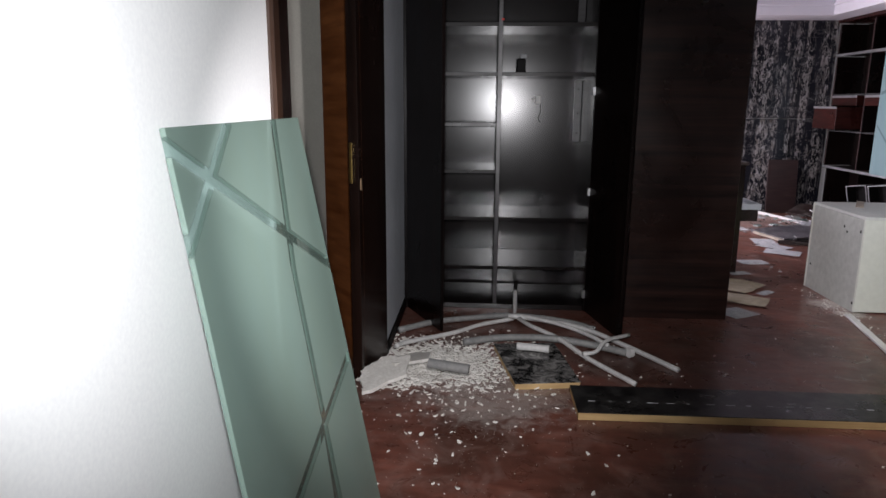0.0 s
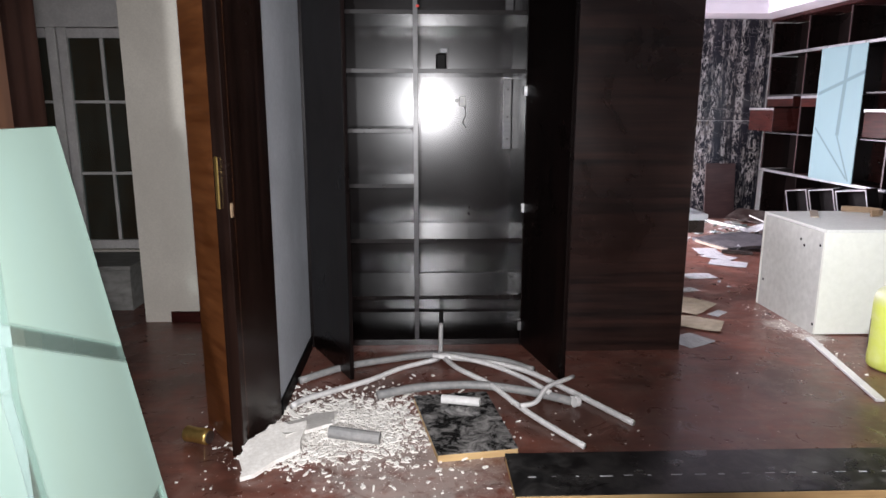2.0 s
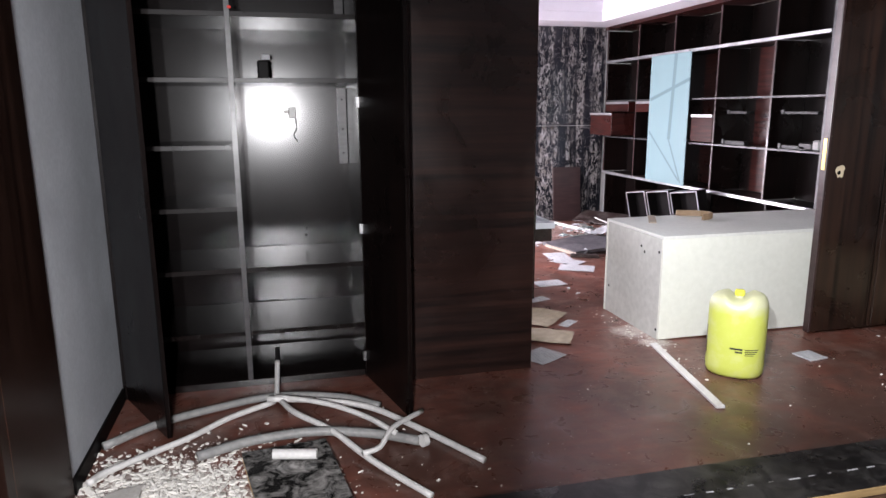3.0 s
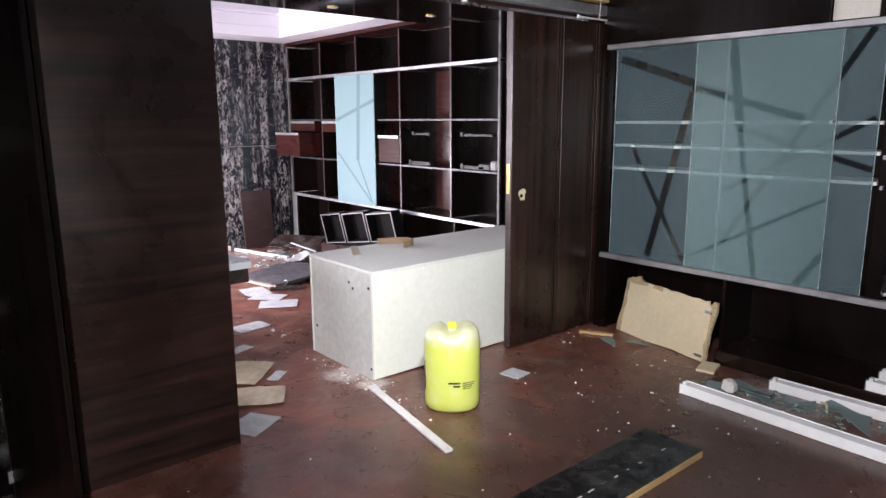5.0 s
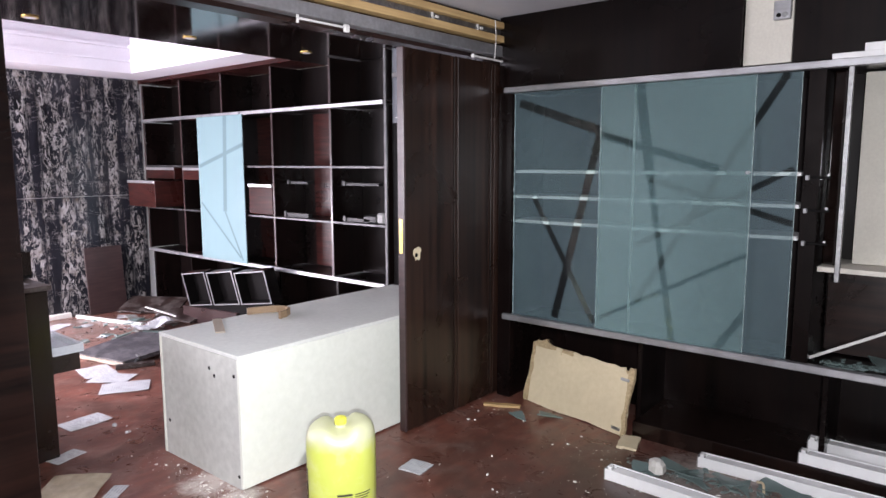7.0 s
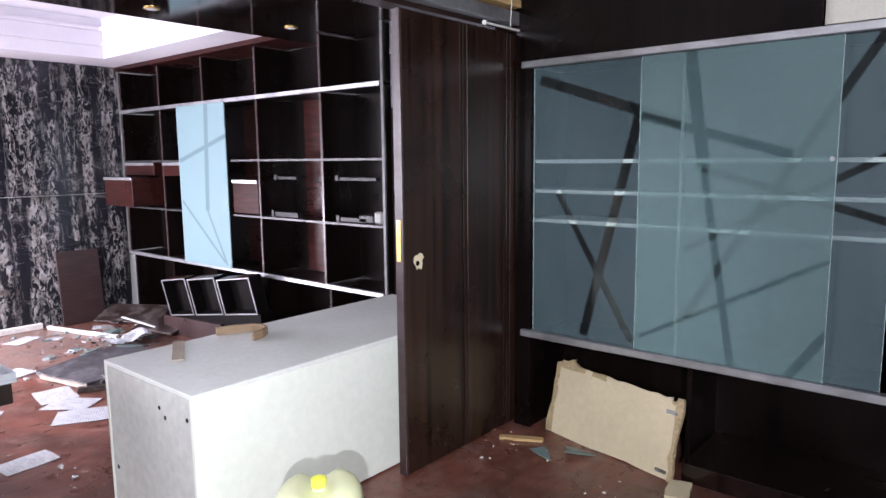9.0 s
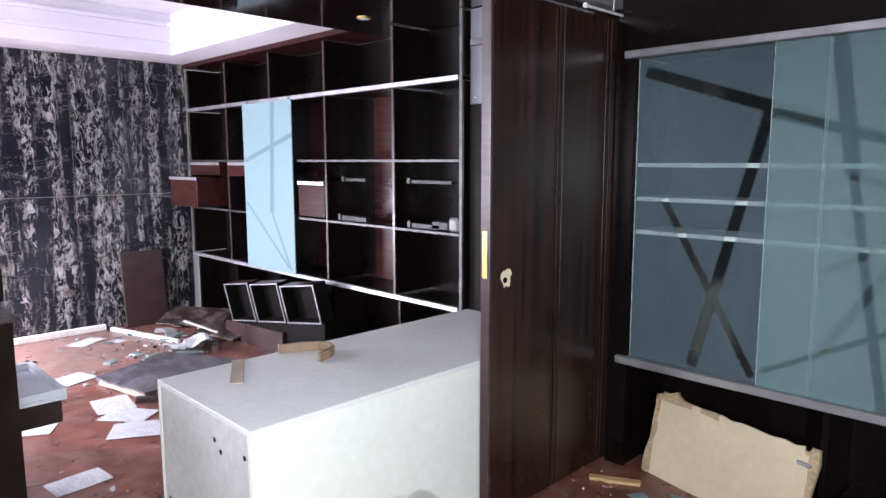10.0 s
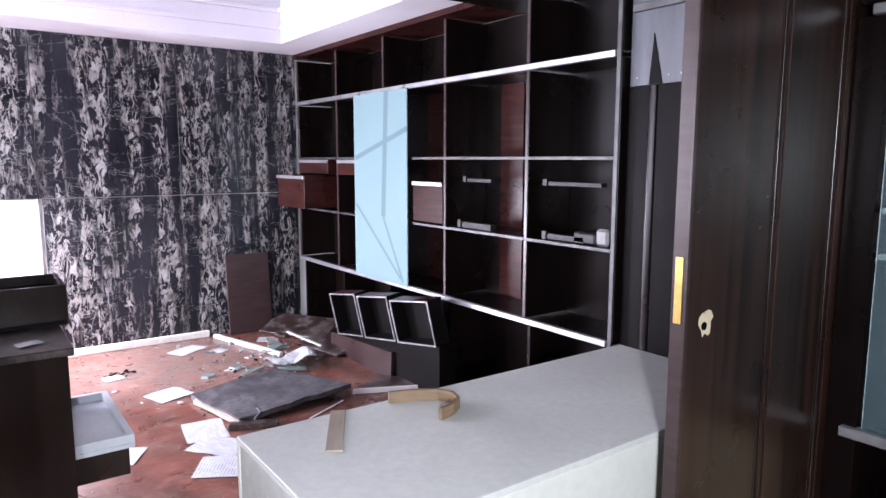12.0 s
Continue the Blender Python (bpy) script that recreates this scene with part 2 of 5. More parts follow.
def marble_material():
    m, t, p = material("black_veined_marble")
    where = ramp(t, grain(t, coords(t, (3.0, 1.0, 0.22)), 3.3, 4, 0.55, 0.5), (0.42, grey(0)), (0.57, grey(1)))
    patch = ramp(t, grain(t, coords(t, (1.5, 1.0, 0.72)), 12.5, 7, 0.66, 0.7), (0.518, grey(0)), (0.555, grey(1)))
    rims = ridge(t, grain(t, coords(t, (1.4, 1.0, 0.50)), 11.0, 6, 0.6, 0.6), (0.008, grey(1)), (0.024, grey(0)))
    crack = ridge(t, grain(t, coords(t, (0.55, 1.0, 1.5), (0, 0.25, 0)), 3.2, 7, 0.62, 0.8), (0.001, grey(0.6)), (0.005, grey(0)))
    ground = ramp(t, grain(t, coords(t, (1.0, 1.0, 0.30)), 2.5, 6, 0.65), (0.3, (0.004, 0.004, 0.0055)), (0.7, (0.026, 0.026, 0.034)))
    tone = ramp(t, grain(t, coords(t, (1, 1, 1)), 10, 6, 0.6), (0.34, (0.10, 0.082, 0.066)), (0.50, (0.25, 0.238, 0.232)), (0.70, (0.48, 0.47, 0.475)))
    base = mixed(t, crack, ground, (0.26, 0.25, 0.25))
    base = mixed(t, times(t, patch, where), base, tone)
    base = mixed(t, times(t, times(t, rims, where), 0.8), base, (0.34, 0.325, 0.31))
    t.links.new(base, p.inputs["Base Color"])
    p.inputs["Roughness"].default_value = 0.2
    p.inputs["Specular IOR Level"].default_value = 0.35
    return m


def paper_material():
    """Dirty office paper with faint lines of print."""
    m, t, p = material("dirty_printed_paper")
    row = t.nodes.new("ShaderNodeTexWave")
    row.bands_direction = "Y"
    row.inputs["Scale"].default_value = 22.0
    t.links.new(coords(t, (1, 1, 1)), row.inputs["Vector"])
    words = times(t, ramp(t, row.outputs["Fac"], (0.62, grey(0)), (0.72, grey(1))), ramp(t, grain(t, coords(t, (1, 0.35, 1)), 55, 3), (0.46, grey(0)), (0.52, grey(0.55))))
    base = mixed(t, grain(t, coords(t, (1, 1, 1)), 9, 6, 0.6), (0.30, 0.31, 0.33), (0.52, 0.52, 0.53))
    base = mixed(t, words, base, (0.12, 0.13, 0.16))
    base = mixed(t, ramp(t, grain(t, coords(t, (1, 1, 1)), 14, 7, 0.7), (0.55, grey(0)), (0.72, grey(0.6))), base, (0.30, 0.24, 0.21))
    t.links.new(base, p.inputs["Base Color"])
    p.inputs["Roughness"].default_value = 0.8
    return m


def can_material():
    """Yellow plastic; dust lies thick on the shoulders and thin on the wall."""
    m, t, p = material("yellow_plastic")
    c, split = t.nodes.new("ShaderNodeTexCoord"), t.nodes.new("ShaderNodeSeparateXYZ")
    t.links.new(c.outputs["Object"], split.inputs[0])
    cloud = grain(t, coords(t, (1, 1, 1)), 14, 7, 0.62)
    up = node(t, "Math", operation="MULTIPLY_ADD")
    up.inputs[1].default_value, up.inputs[2].default_value = 0.06, -0.03
    t.links.new(cloud, up.inputs[0])
    level = node(t, "Math", operation="ADD")
    t.links.new(split.outputs["Z"], level.inputs[0]), t.links.new(up.outputs[0], level.inputs[1])
    base = mixed(t, cloud, (0.47, 0.52, 0.080), (0.56, 0.61, 0.14))
    base = mixed(t, ramp(t, cloud, (0.50, grey(0)), (0.72, grey(0.5))), base, (0.56, 0.58, 0.30))
    base = mixed(t, ramp(t, level.outputs[0], (0.330, grey(0)), (0.385, grey(0.78))), base, (0.50, 0.50, 0.37))
    t.links.new(base, p.inputs["Base Color"])
    p.inputs["Roughness"].default_value = 0.42
    bump(t, p, cloud, 0.05)
    return m


FLOOR, MARBLE, PAPER, YELLOW = floor_material(), marble_material(), paper_material(), can_material()


def frosted(name, bands, tint=(0.36, 0.52, 0.51), clear=0.12, band=1.0, soft=0.004):
    """Sand-blasted glass with clear bands. bands: (u0, v0, u1, v1, width) in the pane's own x and z, in metres."""
    m, t, p = material(name)
    c = t.nodes.new("ShaderNodeTexCoord")
    split = t.nodes.new("ShaderNodeSeparateXYZ")
    t.links.new(c.outputs["Object"], split.inputs[0])

    def sum2(a, ka, b, kb, k):
        one = node(t, "Math", operation="MULTIPLY_ADD")
        one.inputs[1].default_value, one.inputs[2].default_value = ka, k
        t.links.new(a, one.inputs[0])
        two = node(t, "Math", operation="MULTIPLY_ADD")
        two.inputs[1].default_value = kb
        t.links.new(b, two.inputs[0]), t.links.new(one.outputs[0], two.inputs[2])
        return two.outputs[0]

    total = None
    for u0, v0, u1, v1, w in bands:
        long = math.hypot(u1 - u0, v1 - v0)
        du, dv = (u1 - u0) / long, (v1 - v0) / long
        across = sum2(split.outputs["X"], -dv, split.outputs["Z"], du, dv * u0 - du * v0)
        along = sum2(split.outputs["X"], du, split.outputs["Z"], dv, -du * u0 - dv * v0 - long / 2)
        inside = []
        for v, half in ((across, w / 2), (along, long / 2)):
            a = node(t, "Math", operation="ABSOLUTE")
            t.links.new(v, a.inputs[0])
            b = t.nodes.new("ShaderNodeMapRange")
            b.interpolation_type = "SMOOTHSTEP"
            for slot, q in (("From Min", half - soft), ("From Max", half + soft), ("To Min", 1.0), ("To Max", 0.0)):
                b.inputs[slot].default_value = q
            t.links.new(a.outputs[0], b.inputs["Value"])
            inside.append(b.outputs[0])
        both = node(t, "Math", operation="MULTIPLY")
        t.links.new(inside[0], both.inputs[0]), t.links.new(inside[1], both.inputs[1])
        if total is None:
            total = both.outputs[0]
        else:
            mx = node(t, "Math", operation="MAXIMUM")
            t.links.new(total, mx.inputs[0]), t.links.new(both.outputs[0], mx.inputs[1])
            total = mx.outputs[0]
    haze = ramp(t, grain(t, coords(t, (1, 1, 0.35)), 5, 7, 0.65), (0.3, grey(0.72)), (0.7, grey(1.0)))
    base = mixed(t, haze, (0.2, 0.3, 0.3), tint)
    t.links.new(base, p.inputs["Base Color"])
    p.inputs["Roughness"].default_value = 0.28
    see = t.nodes.new("ShaderNodeBsdfTransparent")
    see.inputs[0].default_value = (0.88, 0.95, 0.94, 1)
    gloss = t.nodes.new("ShaderNodeBsdfGlossy")
    gloss.inputs["Roughness"].default_value = 0.06
    pane = t.nodes.new("ShaderNodeMixShader")
    pane.inputs[0].default_value = 0.05
    t.links.new(see.outputs[0], pane.inputs[1]), t.links.new(gloss.outputs[0], pane.inputs[2])
    frost = t.nodes.new("ShaderNodeMixShader")
    frost.inputs[0].default_value = clear
    t.links.new(p.outputs[0], frost.inputs[1]), t.links.new(see.outputs[0], frost.inputs[2])
    out = t.nodes.new("ShaderNodeMixShader")
    if total is None:
        out.inputs[0].default_value = 0.0
    else:
        part_clear = node(t, "Math", operation="MULTIPLY")
        part_clear.inputs[1].default_value = band
        t.links.new(total, part_clear.inputs[0])
        t.links.new(part_clear.outputs[0], out.inputs[0])
    t.links.new(frost.outputs[0], out.inputs[1]), t.links.new(pane.outputs[0], out.inputs[2])
    t.links.new(out.outputs[0], t.nodes["Material Output"].inputs["Surface"])
    return m


def glass_material(name, tint, rough=0.03):
    m, t, p = material(name)
    p.inputs["Base Color"].default_value = (*tint, 1)
    p.inputs["Roughness"].default_value = rough
    p.inputs["Transmission Weight"].default_value = 1.0
    p.inputs["IOR"].default_value = 1.45
    return m


SHARD = frosted("dusty_green_glass", [], (0.21, 0.265, 0.255), 0.42)
GLASS_EDGE = surface("pale_glass_edge", (0.42, 0.52, 0.51), (0.55, 0.64, 0.63), 0.25, shine=0.6)
GLASS = glass_material("green_clear_glass", (0.70, 0.88, 0.82))
# olive film in the glass colour imitates torchlight reflected by the panes
PANE = frosted("torchlit_window_glass", [], (0.060, 0.052, 0.034), 0.7)


# ---- builders ----
def cuboid(bm, x0, x1, y0, y1, z0, z1):
    v = [bm.verts.new((x, y, z)) for x in (x0, x1) for y in (y0, y1) for z in (z0, z1)]
    for f in ((0, 1, 3, 2), (4, 6, 7, 5), (0, 4, 5, 1), (2, 3, 7, 6), (0, 2, 6, 4), (1, 5, 7, 3)):
        bm.faces.new([v[i] for i in f])


def B(x0, x1, y0, y1, z0, z1, bevel=0.0015):
    bm = bmesh.new()
    cuboid(bm, min(x0, x1), max(x0, x1), min(y0, y1), max(y0, y1), min(z0, z1), max(z0, z1))
    if bevel:
        bmesh.ops.bevel(bm, geom=bm.edges[:], offset=bevel, segments=1, affect="EDGES")
    return bm


def many(*boxes):
    bm = bmesh.new()
    for b in boxes:
        cuboid(bm, *b)
    return bm


def prism(outline, z0, z1, bevel=0.0):
    """An upright solid on an outline of x, y."""
    bm = bmesh.new()
    f = bm.faces.new([bm.verts.new((x, y, z0)) for x, y in outline])
    top = bmesh.ops.extrude_face_region(bm, geom=[f])
    bmesh.ops.translate(bm, verts=[g for g in top["geom"] if isinstance(g, bmesh.types.BMVert)], vec=(0, 0, z1 - z0))
    bmesh.ops.recalc_face_normals(bm, faces=bm.faces[:])
    if bevel:
        bmesh.ops.bevel(bm, geom=bm.edges[:], offset=bevel, segments=1, affect="EDGES")
    return bm


def tube(points, r, sides=10, smooth=4):
    """A round bar along points, rounded through them, with closed ends."""
    pts = [Vector(p) for p in points]
    if len(pts) > 2:
        fine = []
        ext = [2 * pts[0] - pts[1]] + pts + [2 * pts[-1] - pts[-2]]
        for i in range(1, len(ext) - 2):
            a, b, c, d = ext[i - 1:i + 3]
            for k in range(smooth):
                u = k / smooth
                fine.append(0.5 * (2 * b + (c - a) * u + (2 * a - 5 * b + 4 * c - d) * u * u + (3 * b - a - 3 * c + d) * u ** 3))
        pts = fine + [pts[-1]]
    bm = bmesh.new()
    rings = []
    for i, p in enumerate(pts):
        d = (pts[min(i + 1, len(pts) - 1)] - pts[max(i - 1, 0)]).normalized()
        side = d.cross(Vector((0, 0, 1)))
        side = side.normalized() if side.length > 0.01 else Vector((1, 0, 0))
        up = side.cross(d)
        rings.append([bm.verts.new(p + r * (math.cos(a) * side + math.sin(a) * up)) for a in (2 * math.pi * k / sides for k in range(sides))])
    for a, b in zip(rings, rings[1:]):
        for k in range(sides):
            bm.faces.new((a[k], a[(k + 1) % sides], b[(k + 1) % sides], b[k]))
    bm.faces.new(rings[0][::-1]), bm.faces.new(rings[-1])
    bmesh.ops.recalc_face_normals(bm, faces=bm.faces[:])
    return bm


def lathe(profile, sides=24, sx=1.0, sy=1.0):
    """A turned solid: profile of radius and height, from the base to the top."""
    bm = bmesh.new()
    rings = [[bm.verts.new((r * sx * math.cos(2 * math.pi * k / sides), r * sy * math.sin(2 * math.pi * k / sides), z)) for k in range(sides)] for r, z in profile]
    for a, b in zip(rings, rings[1:]):
        for k in range(sides):
            bm.faces.new((a[k], a[(k + 1) % sides], b[(k + 1) % sides], b[k]))
    bm.faces.new(rings[0][::-1]), bm.faces.new(rings[-1])
    return bm


def sheet(outline, thick, ripple=0.0, seed=0):
    """A thin flat piece with its outline given in x, y; ripple bends it."""
    bm = prism(outline, 0, thick)
    if ripple:
        bmesh.ops.triangulate(bm, faces=[f for f in bm.faces if len(f.verts) > 4])
        bmesh.ops.subdivide_edges(bm, edges=bm.edges[:], cuts=3, use_grid_fill=True)
        for v in bm.verts:
            v.co.z += ripple * (1 + noise.noise(Vector((v.co.x * 9 + seed, v.co.y * 9, seed))))
    return bm


def ragged(points, rough, seed, steps=5):
    """An outline with torn edges."""
    r, out = random.Random(seed), []
    for (ax, ay), (bx, by) in zip(points, points[1:] + points[:1]):
        for k in range(steps):
            u = k / steps
            j = rough if k else 0
            out.append((ax + (bx - ax) * u + r.uniform(-j, j), ay + (by - ay) * u + r.uniform(-j, j)))
    return out


def place(ob):
    m = ob.matrix_basis.copy()
    while ob.parent:
        ob = ob.parent
        m = ob.matrix_basis @ m
    return m


def part(name, bm, mat, parent=None, label="", local=False, soft=False):
    """Links a bmesh as one mesh object under a thing. Its points are the world's, or, if local, the thing's own."""
    if parent is not None and not local:
        bm.transform(place(parent).inverted())
    me = bpy.data.meshes.new(name)
    bm.to_mesh(me)
    bm.free()
    me.materials.append(mat)
    if soft:
        me.shade_smooth()
    ob = new(name, me)
    ob.parent = parent
    if label:
        ob["label"] = label
    return ob


def thing(name, m, label, category, group="", kind=""):
    ob = new(name)
    ob.empty_display_size = 0.1
    ob.matrix_basis = m
    return tagged(ob, label, category, group, kind)


def single(name, bm, mat, m, label, category, group="", kind="", soft=False):
    """A thing of one piece, built round its own base."""
    ob = part(name, bm, mat, None, soft=soft)
    ob.matrix_basis = m
    return tagged(ob, label, category, group, kind)


def built(name, bm, mat, label=""):
    ob = part(name, bm, mat)
    return tagged(ob, label or name.replace("_", " "), name.split("_")[0], kind="structure")


H = 2.335  # ceiling over the hall

# ---- structure ----
built("floor", B(-3.6, 4.75, -1.7, 8.9, -0.12, 0, 0), FLOOR, "red-brown laminate floor, dusty and littered with plaster crumbs")
built("wall_west", B(-0.69, -0.54, -1.6, 1.75, 0, H, 0), WALL_WHITE, "plain white painted wall beside the doorway")
built("wall_west_lintel", B(-0.69, -0.54, 1.75, 3.30, 2.12, H, 0), WALL_WHITE, "white painted wall over the doorway")
built("wall_grey", B(-0.69, -0.51, 3.43, 4.95, 0, H, 0), WALL_GREY, "blue-grey painted wall beside the built-in wardrobe")
built("wall_south", B(-0.69, 4.75, -1.75, -1.6, 0, H, 0), WALL_WHITE, "plain white painted wall")
built("wall_east", B(4.62, 4.75, -1.6, 8.83, 0, 2.75, 0), WALL_CREAM, "cream wall behind the built-in units")
built("ceiling", B(-0.69, 4.62, -1.6, 4.40, H, H + 0.12, 0), CEILING, "plain white ceiling of the hall")

# side room behind the doorway
built("wall_side_room_white", B(-1.45, -0.69, 4.77, 4.95, 0, H, 0), WALL_CREAM, "cream painted wall in the side room")
built("wall_side_room_return", B(-1.60, -1.45, 4.77, 6.15, 0, H, 0), WALL_CREAM, "cream painted wall in the side room")
built("wall_side_room_west", B(-3.6, -3.45, 0.9, 6.15, 0, H, 0), WALL_CREAM, "cream painted wall in the side room")
built("wall_side_room_south", B(-3.45, -0.69, 0.9, 1.05, 0, H, 0), WALL_CREAM, "cream painted wall in the side room")
built("wall_side_room_window", many((-3.45, -1.60, 6.0, 6.15, 2.09, H), (-3.45, -3.1, 6.0, 6.15, 0, 2.09), (-1.95, -1.60, 6.0, 6.15, 0, 2.09), (-3.1, -1.95, 6.0, 6.15, 0, 0.2)), WALL_CREAM, "cream painted wall round a glazed door")
built("ceiling_side_room", B(-3.45, -0.69, 1.05, 6.0, H, H + 0.12, 0), CEILING, "plain white ceiling of the side room")

# study behind the sliding door
built("wall_north", B(0.25, 4.62, 8.70, 8.83, 0, 2.75, 0), WALL_WHITE, "white plaster wall behind marble slabs")
built("wall_study_west", many((0.25, 0.40, 4.95, 6.2, 0, 2.75), (0.25, 0.40, 8.4, 8.70, 0, 2.75), (0.25, 0.40, 6.2, 8.4, 0, 0.75), (0.25, 0.40, 6.2, 8.4, 2.15, 2.75)), WALL_CREAM, "cream wall round the study window")
built("wall_study_south", B(0.25, 1.50, 4.90, 4.95, 0, 2.75, 0), WALL_CREAM, "cream wall behind the wardrobe")
built("soffit", B(0.40, 4.62, 4.40, 6.17, 2.26, 2.42, 0), LACQUER, "glossy dark veneered soffit with small downlights")
built("ceiling_border", many((0.40, 4.62, 8.20, 8.70, 2.30, 2.42), (3.86, 4.62, 6.17, 8.20, 2.30, 2.42), (0.40, 0.9, 6.17, 8.2, 2.30, 2.42)), CEILING, "white plaster border of the study's tray ceiling")
built("ceiling_study", B(0.40, 4.62, 6.17, 8.70, 2.62, 2.74, 0), CEILING, "white tray ceiling of the study")
built("ceiling_upstand", many((0.9, 3.86, 8.20, 8.24, 2.42, 2.62), (3.86, 3.90, 6.17, 8.24, 2.42, 2.62), (0.86, 0.9, 6.17, 8.24, 2.42, 2.62), (0.4, 4.62, 6.13, 6.17, 2.42, 2.62)), CEILING, "white upstand of the tray ceiling")

built("ceiling_cornice", many((0.9, 3.84, 8.18, 8.199, 2.40, 2.425), (0.9, 3.84, 8.165, 8.199, 2.52, 2.545), (3.84, 3.859, 6.18, 8.179, 2.40, 2.425), (3.825, 3.859, 6.18, 8.164, 2.52, 2.545)), CEILING, "thin white plaster mouldings of the tray ceiling")

# marble slabs on the study's end wall
marble = thing("wall_marble", pose(2.2, 8.69, 0), "black marble wall with white and gold veins, one slab missing", "wall", kind="structure")
for k, (x0, x1, z0, z1) in enumerate(((0.42, 1.30, 0, 1.15), (0.42, 1.30, 1.155, 2.30), (1.305, 2.24, 1.155, 2.30), (2.26, 3.20, 0, 1.15), (2.245, 3.20, 1.155, 2.30), (3.205, 4.17, 0, 1.15), (3.205, 4.17, 1.155, 2.30))):
    part("slab", B(x0, x1, 8.675, 8.70, z0, z1, 0.001), MARBLE, marble)

blind = thing("window_2", pose(1.77, 8.69, 0.1), "pale daylit window with a drawn white blind", "window", kind="structure")
part("blind", B(1.34, 2.205, 8.683, 8.687, 0.13, 1.12, 0.001), WALL_WHITE, blind)
for bx in ((1.31, 1.337, 0.10, 1.15), (2.208, 2.236, 0.10, 1.15)):
    part("frame", B(bx[0], bx[1], 8.676, 8.698, bx[2], bx[3], 0.002), WALL_WHITE, blind)
for z in (0.10, 1.123):
    part("frame", B(1.338, 2.207, 8.676, 8.698, z, z + 0.027, 0.002), WALL_WHITE, blind)

# doorway casing
casing = thing("door_casing", pose(-0.53, 1.84, 0), "dark brown wooden casing of the doorway", "door casing", kind="structure")
part("bead", B(-0.71, -0.525, 1.75, 1.81, 0, 2.13, 0.008), BROWN, casing)
part("board", B(-0.71, -0.535, 1.81, 1.92, 0, 2.12, 0.004), VENEER_V, casing)


def slanted(ax, ay, bx, by, thick, z0, z1):
    """An upright board from a to b, its thickness to the left of the way."""
    d = Vector((bx - ax, by - ay)).normalized()
    n = Vector((-d.y, d.x)) * thick
    return prism([(ax, ay), (bx, by), (bx + n.x, by + n.y), (ax + n.x, ay + n.y)], z0, z1, 0.003)


jamb = thing("door_leaf", pose(-0.6, 3.12, 0), "brown wooden door leaf with brass lock, standing ajar in the doorway", "door")
part("face", slanted(-0.60, 3.11, -0.80, 3.385, -0.045, 0.0, 2.12), TEAK, jamb, "orange-brown veneered face")
part("edge", slanted(-0.575, 3.095, -0.50, 3.43, 0.05, 0.0, 2.12), VENEER_V, jamb, "near-black veneered side")
part("lock_plate", slanted(-0.600, 3.090, -0.622, 3.120, 0.006, 0.955, 1.14), BRASS, jamb, "brass lock plate")
part("broken_keep", slanted(-0.5695, 3.092, -0.566, 3.109, -0.004, 0.925, 0.978), TAN, jamb, "splintered raw wood round the lock")

# wardrobe
wardrobe = thing("wardrobe", pose(0.5, 4.5, 0), "dark built-in wardrobe with emptied shelves and two doors standing open", "wardrobe")
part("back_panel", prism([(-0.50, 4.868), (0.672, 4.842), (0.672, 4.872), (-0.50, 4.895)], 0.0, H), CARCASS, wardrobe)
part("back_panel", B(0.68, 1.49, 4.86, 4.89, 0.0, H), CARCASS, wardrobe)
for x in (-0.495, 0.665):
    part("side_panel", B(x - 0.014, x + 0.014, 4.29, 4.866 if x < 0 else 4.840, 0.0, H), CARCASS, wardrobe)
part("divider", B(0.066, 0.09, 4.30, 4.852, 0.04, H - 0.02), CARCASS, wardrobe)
part("edge_band", B(0.066, 0.09, 4.2945, 4.2995, 0.04, H - 0.02, 0.001), CARCASS_PALE, wardrobe, "pale worn edge band")
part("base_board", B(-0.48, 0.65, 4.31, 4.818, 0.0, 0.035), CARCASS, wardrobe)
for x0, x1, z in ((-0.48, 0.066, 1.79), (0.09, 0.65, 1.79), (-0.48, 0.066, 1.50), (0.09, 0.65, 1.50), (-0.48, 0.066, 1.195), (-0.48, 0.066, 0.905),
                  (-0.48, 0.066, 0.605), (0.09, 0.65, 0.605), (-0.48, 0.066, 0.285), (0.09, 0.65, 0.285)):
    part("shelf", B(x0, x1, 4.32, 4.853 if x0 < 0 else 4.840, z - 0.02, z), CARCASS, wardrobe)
    part("shelf_edge", B(x0, x1, 4.316, 4.3195, z - 0.021, z + 0.001, 0.001), VENEER_UNIT, wardrobe, "near-black edge band")
# light reflected by the inner side panel, painted as pale strips
for z0, z1 in ((1.80, 2.08), (1.06, 1.47)):
    part("lit_side_strip", B(0.600, 0.648, 4.818, 4.840, z0, z1, 0.001), CARCASS_PALE, wardrobe, "pale strip painted for the lit inner side panel")
for z in (1.84, 2.03, 1.12, 1.25, 1.41):
    part("screw_hole", tube([(0.625, 4.8155, z), (0.625, 4.8175, z)], 0.006, 8), BLACK, wardrobe)
part("end_panel", B(0.87, 1.52, 4.19, 4.22, 0.0, H), VENEER_H, wardrobe, "closed door with horizontal dark grain")
part("end_side", B(1.49, 1.52, 4.22, 4.90, 0.0, H), VENEER_V, wardrobe)
part("filler", B(0.68, 0.87, 4.215, 4.235, 0.0, H), VENEER_V, wardrobe)
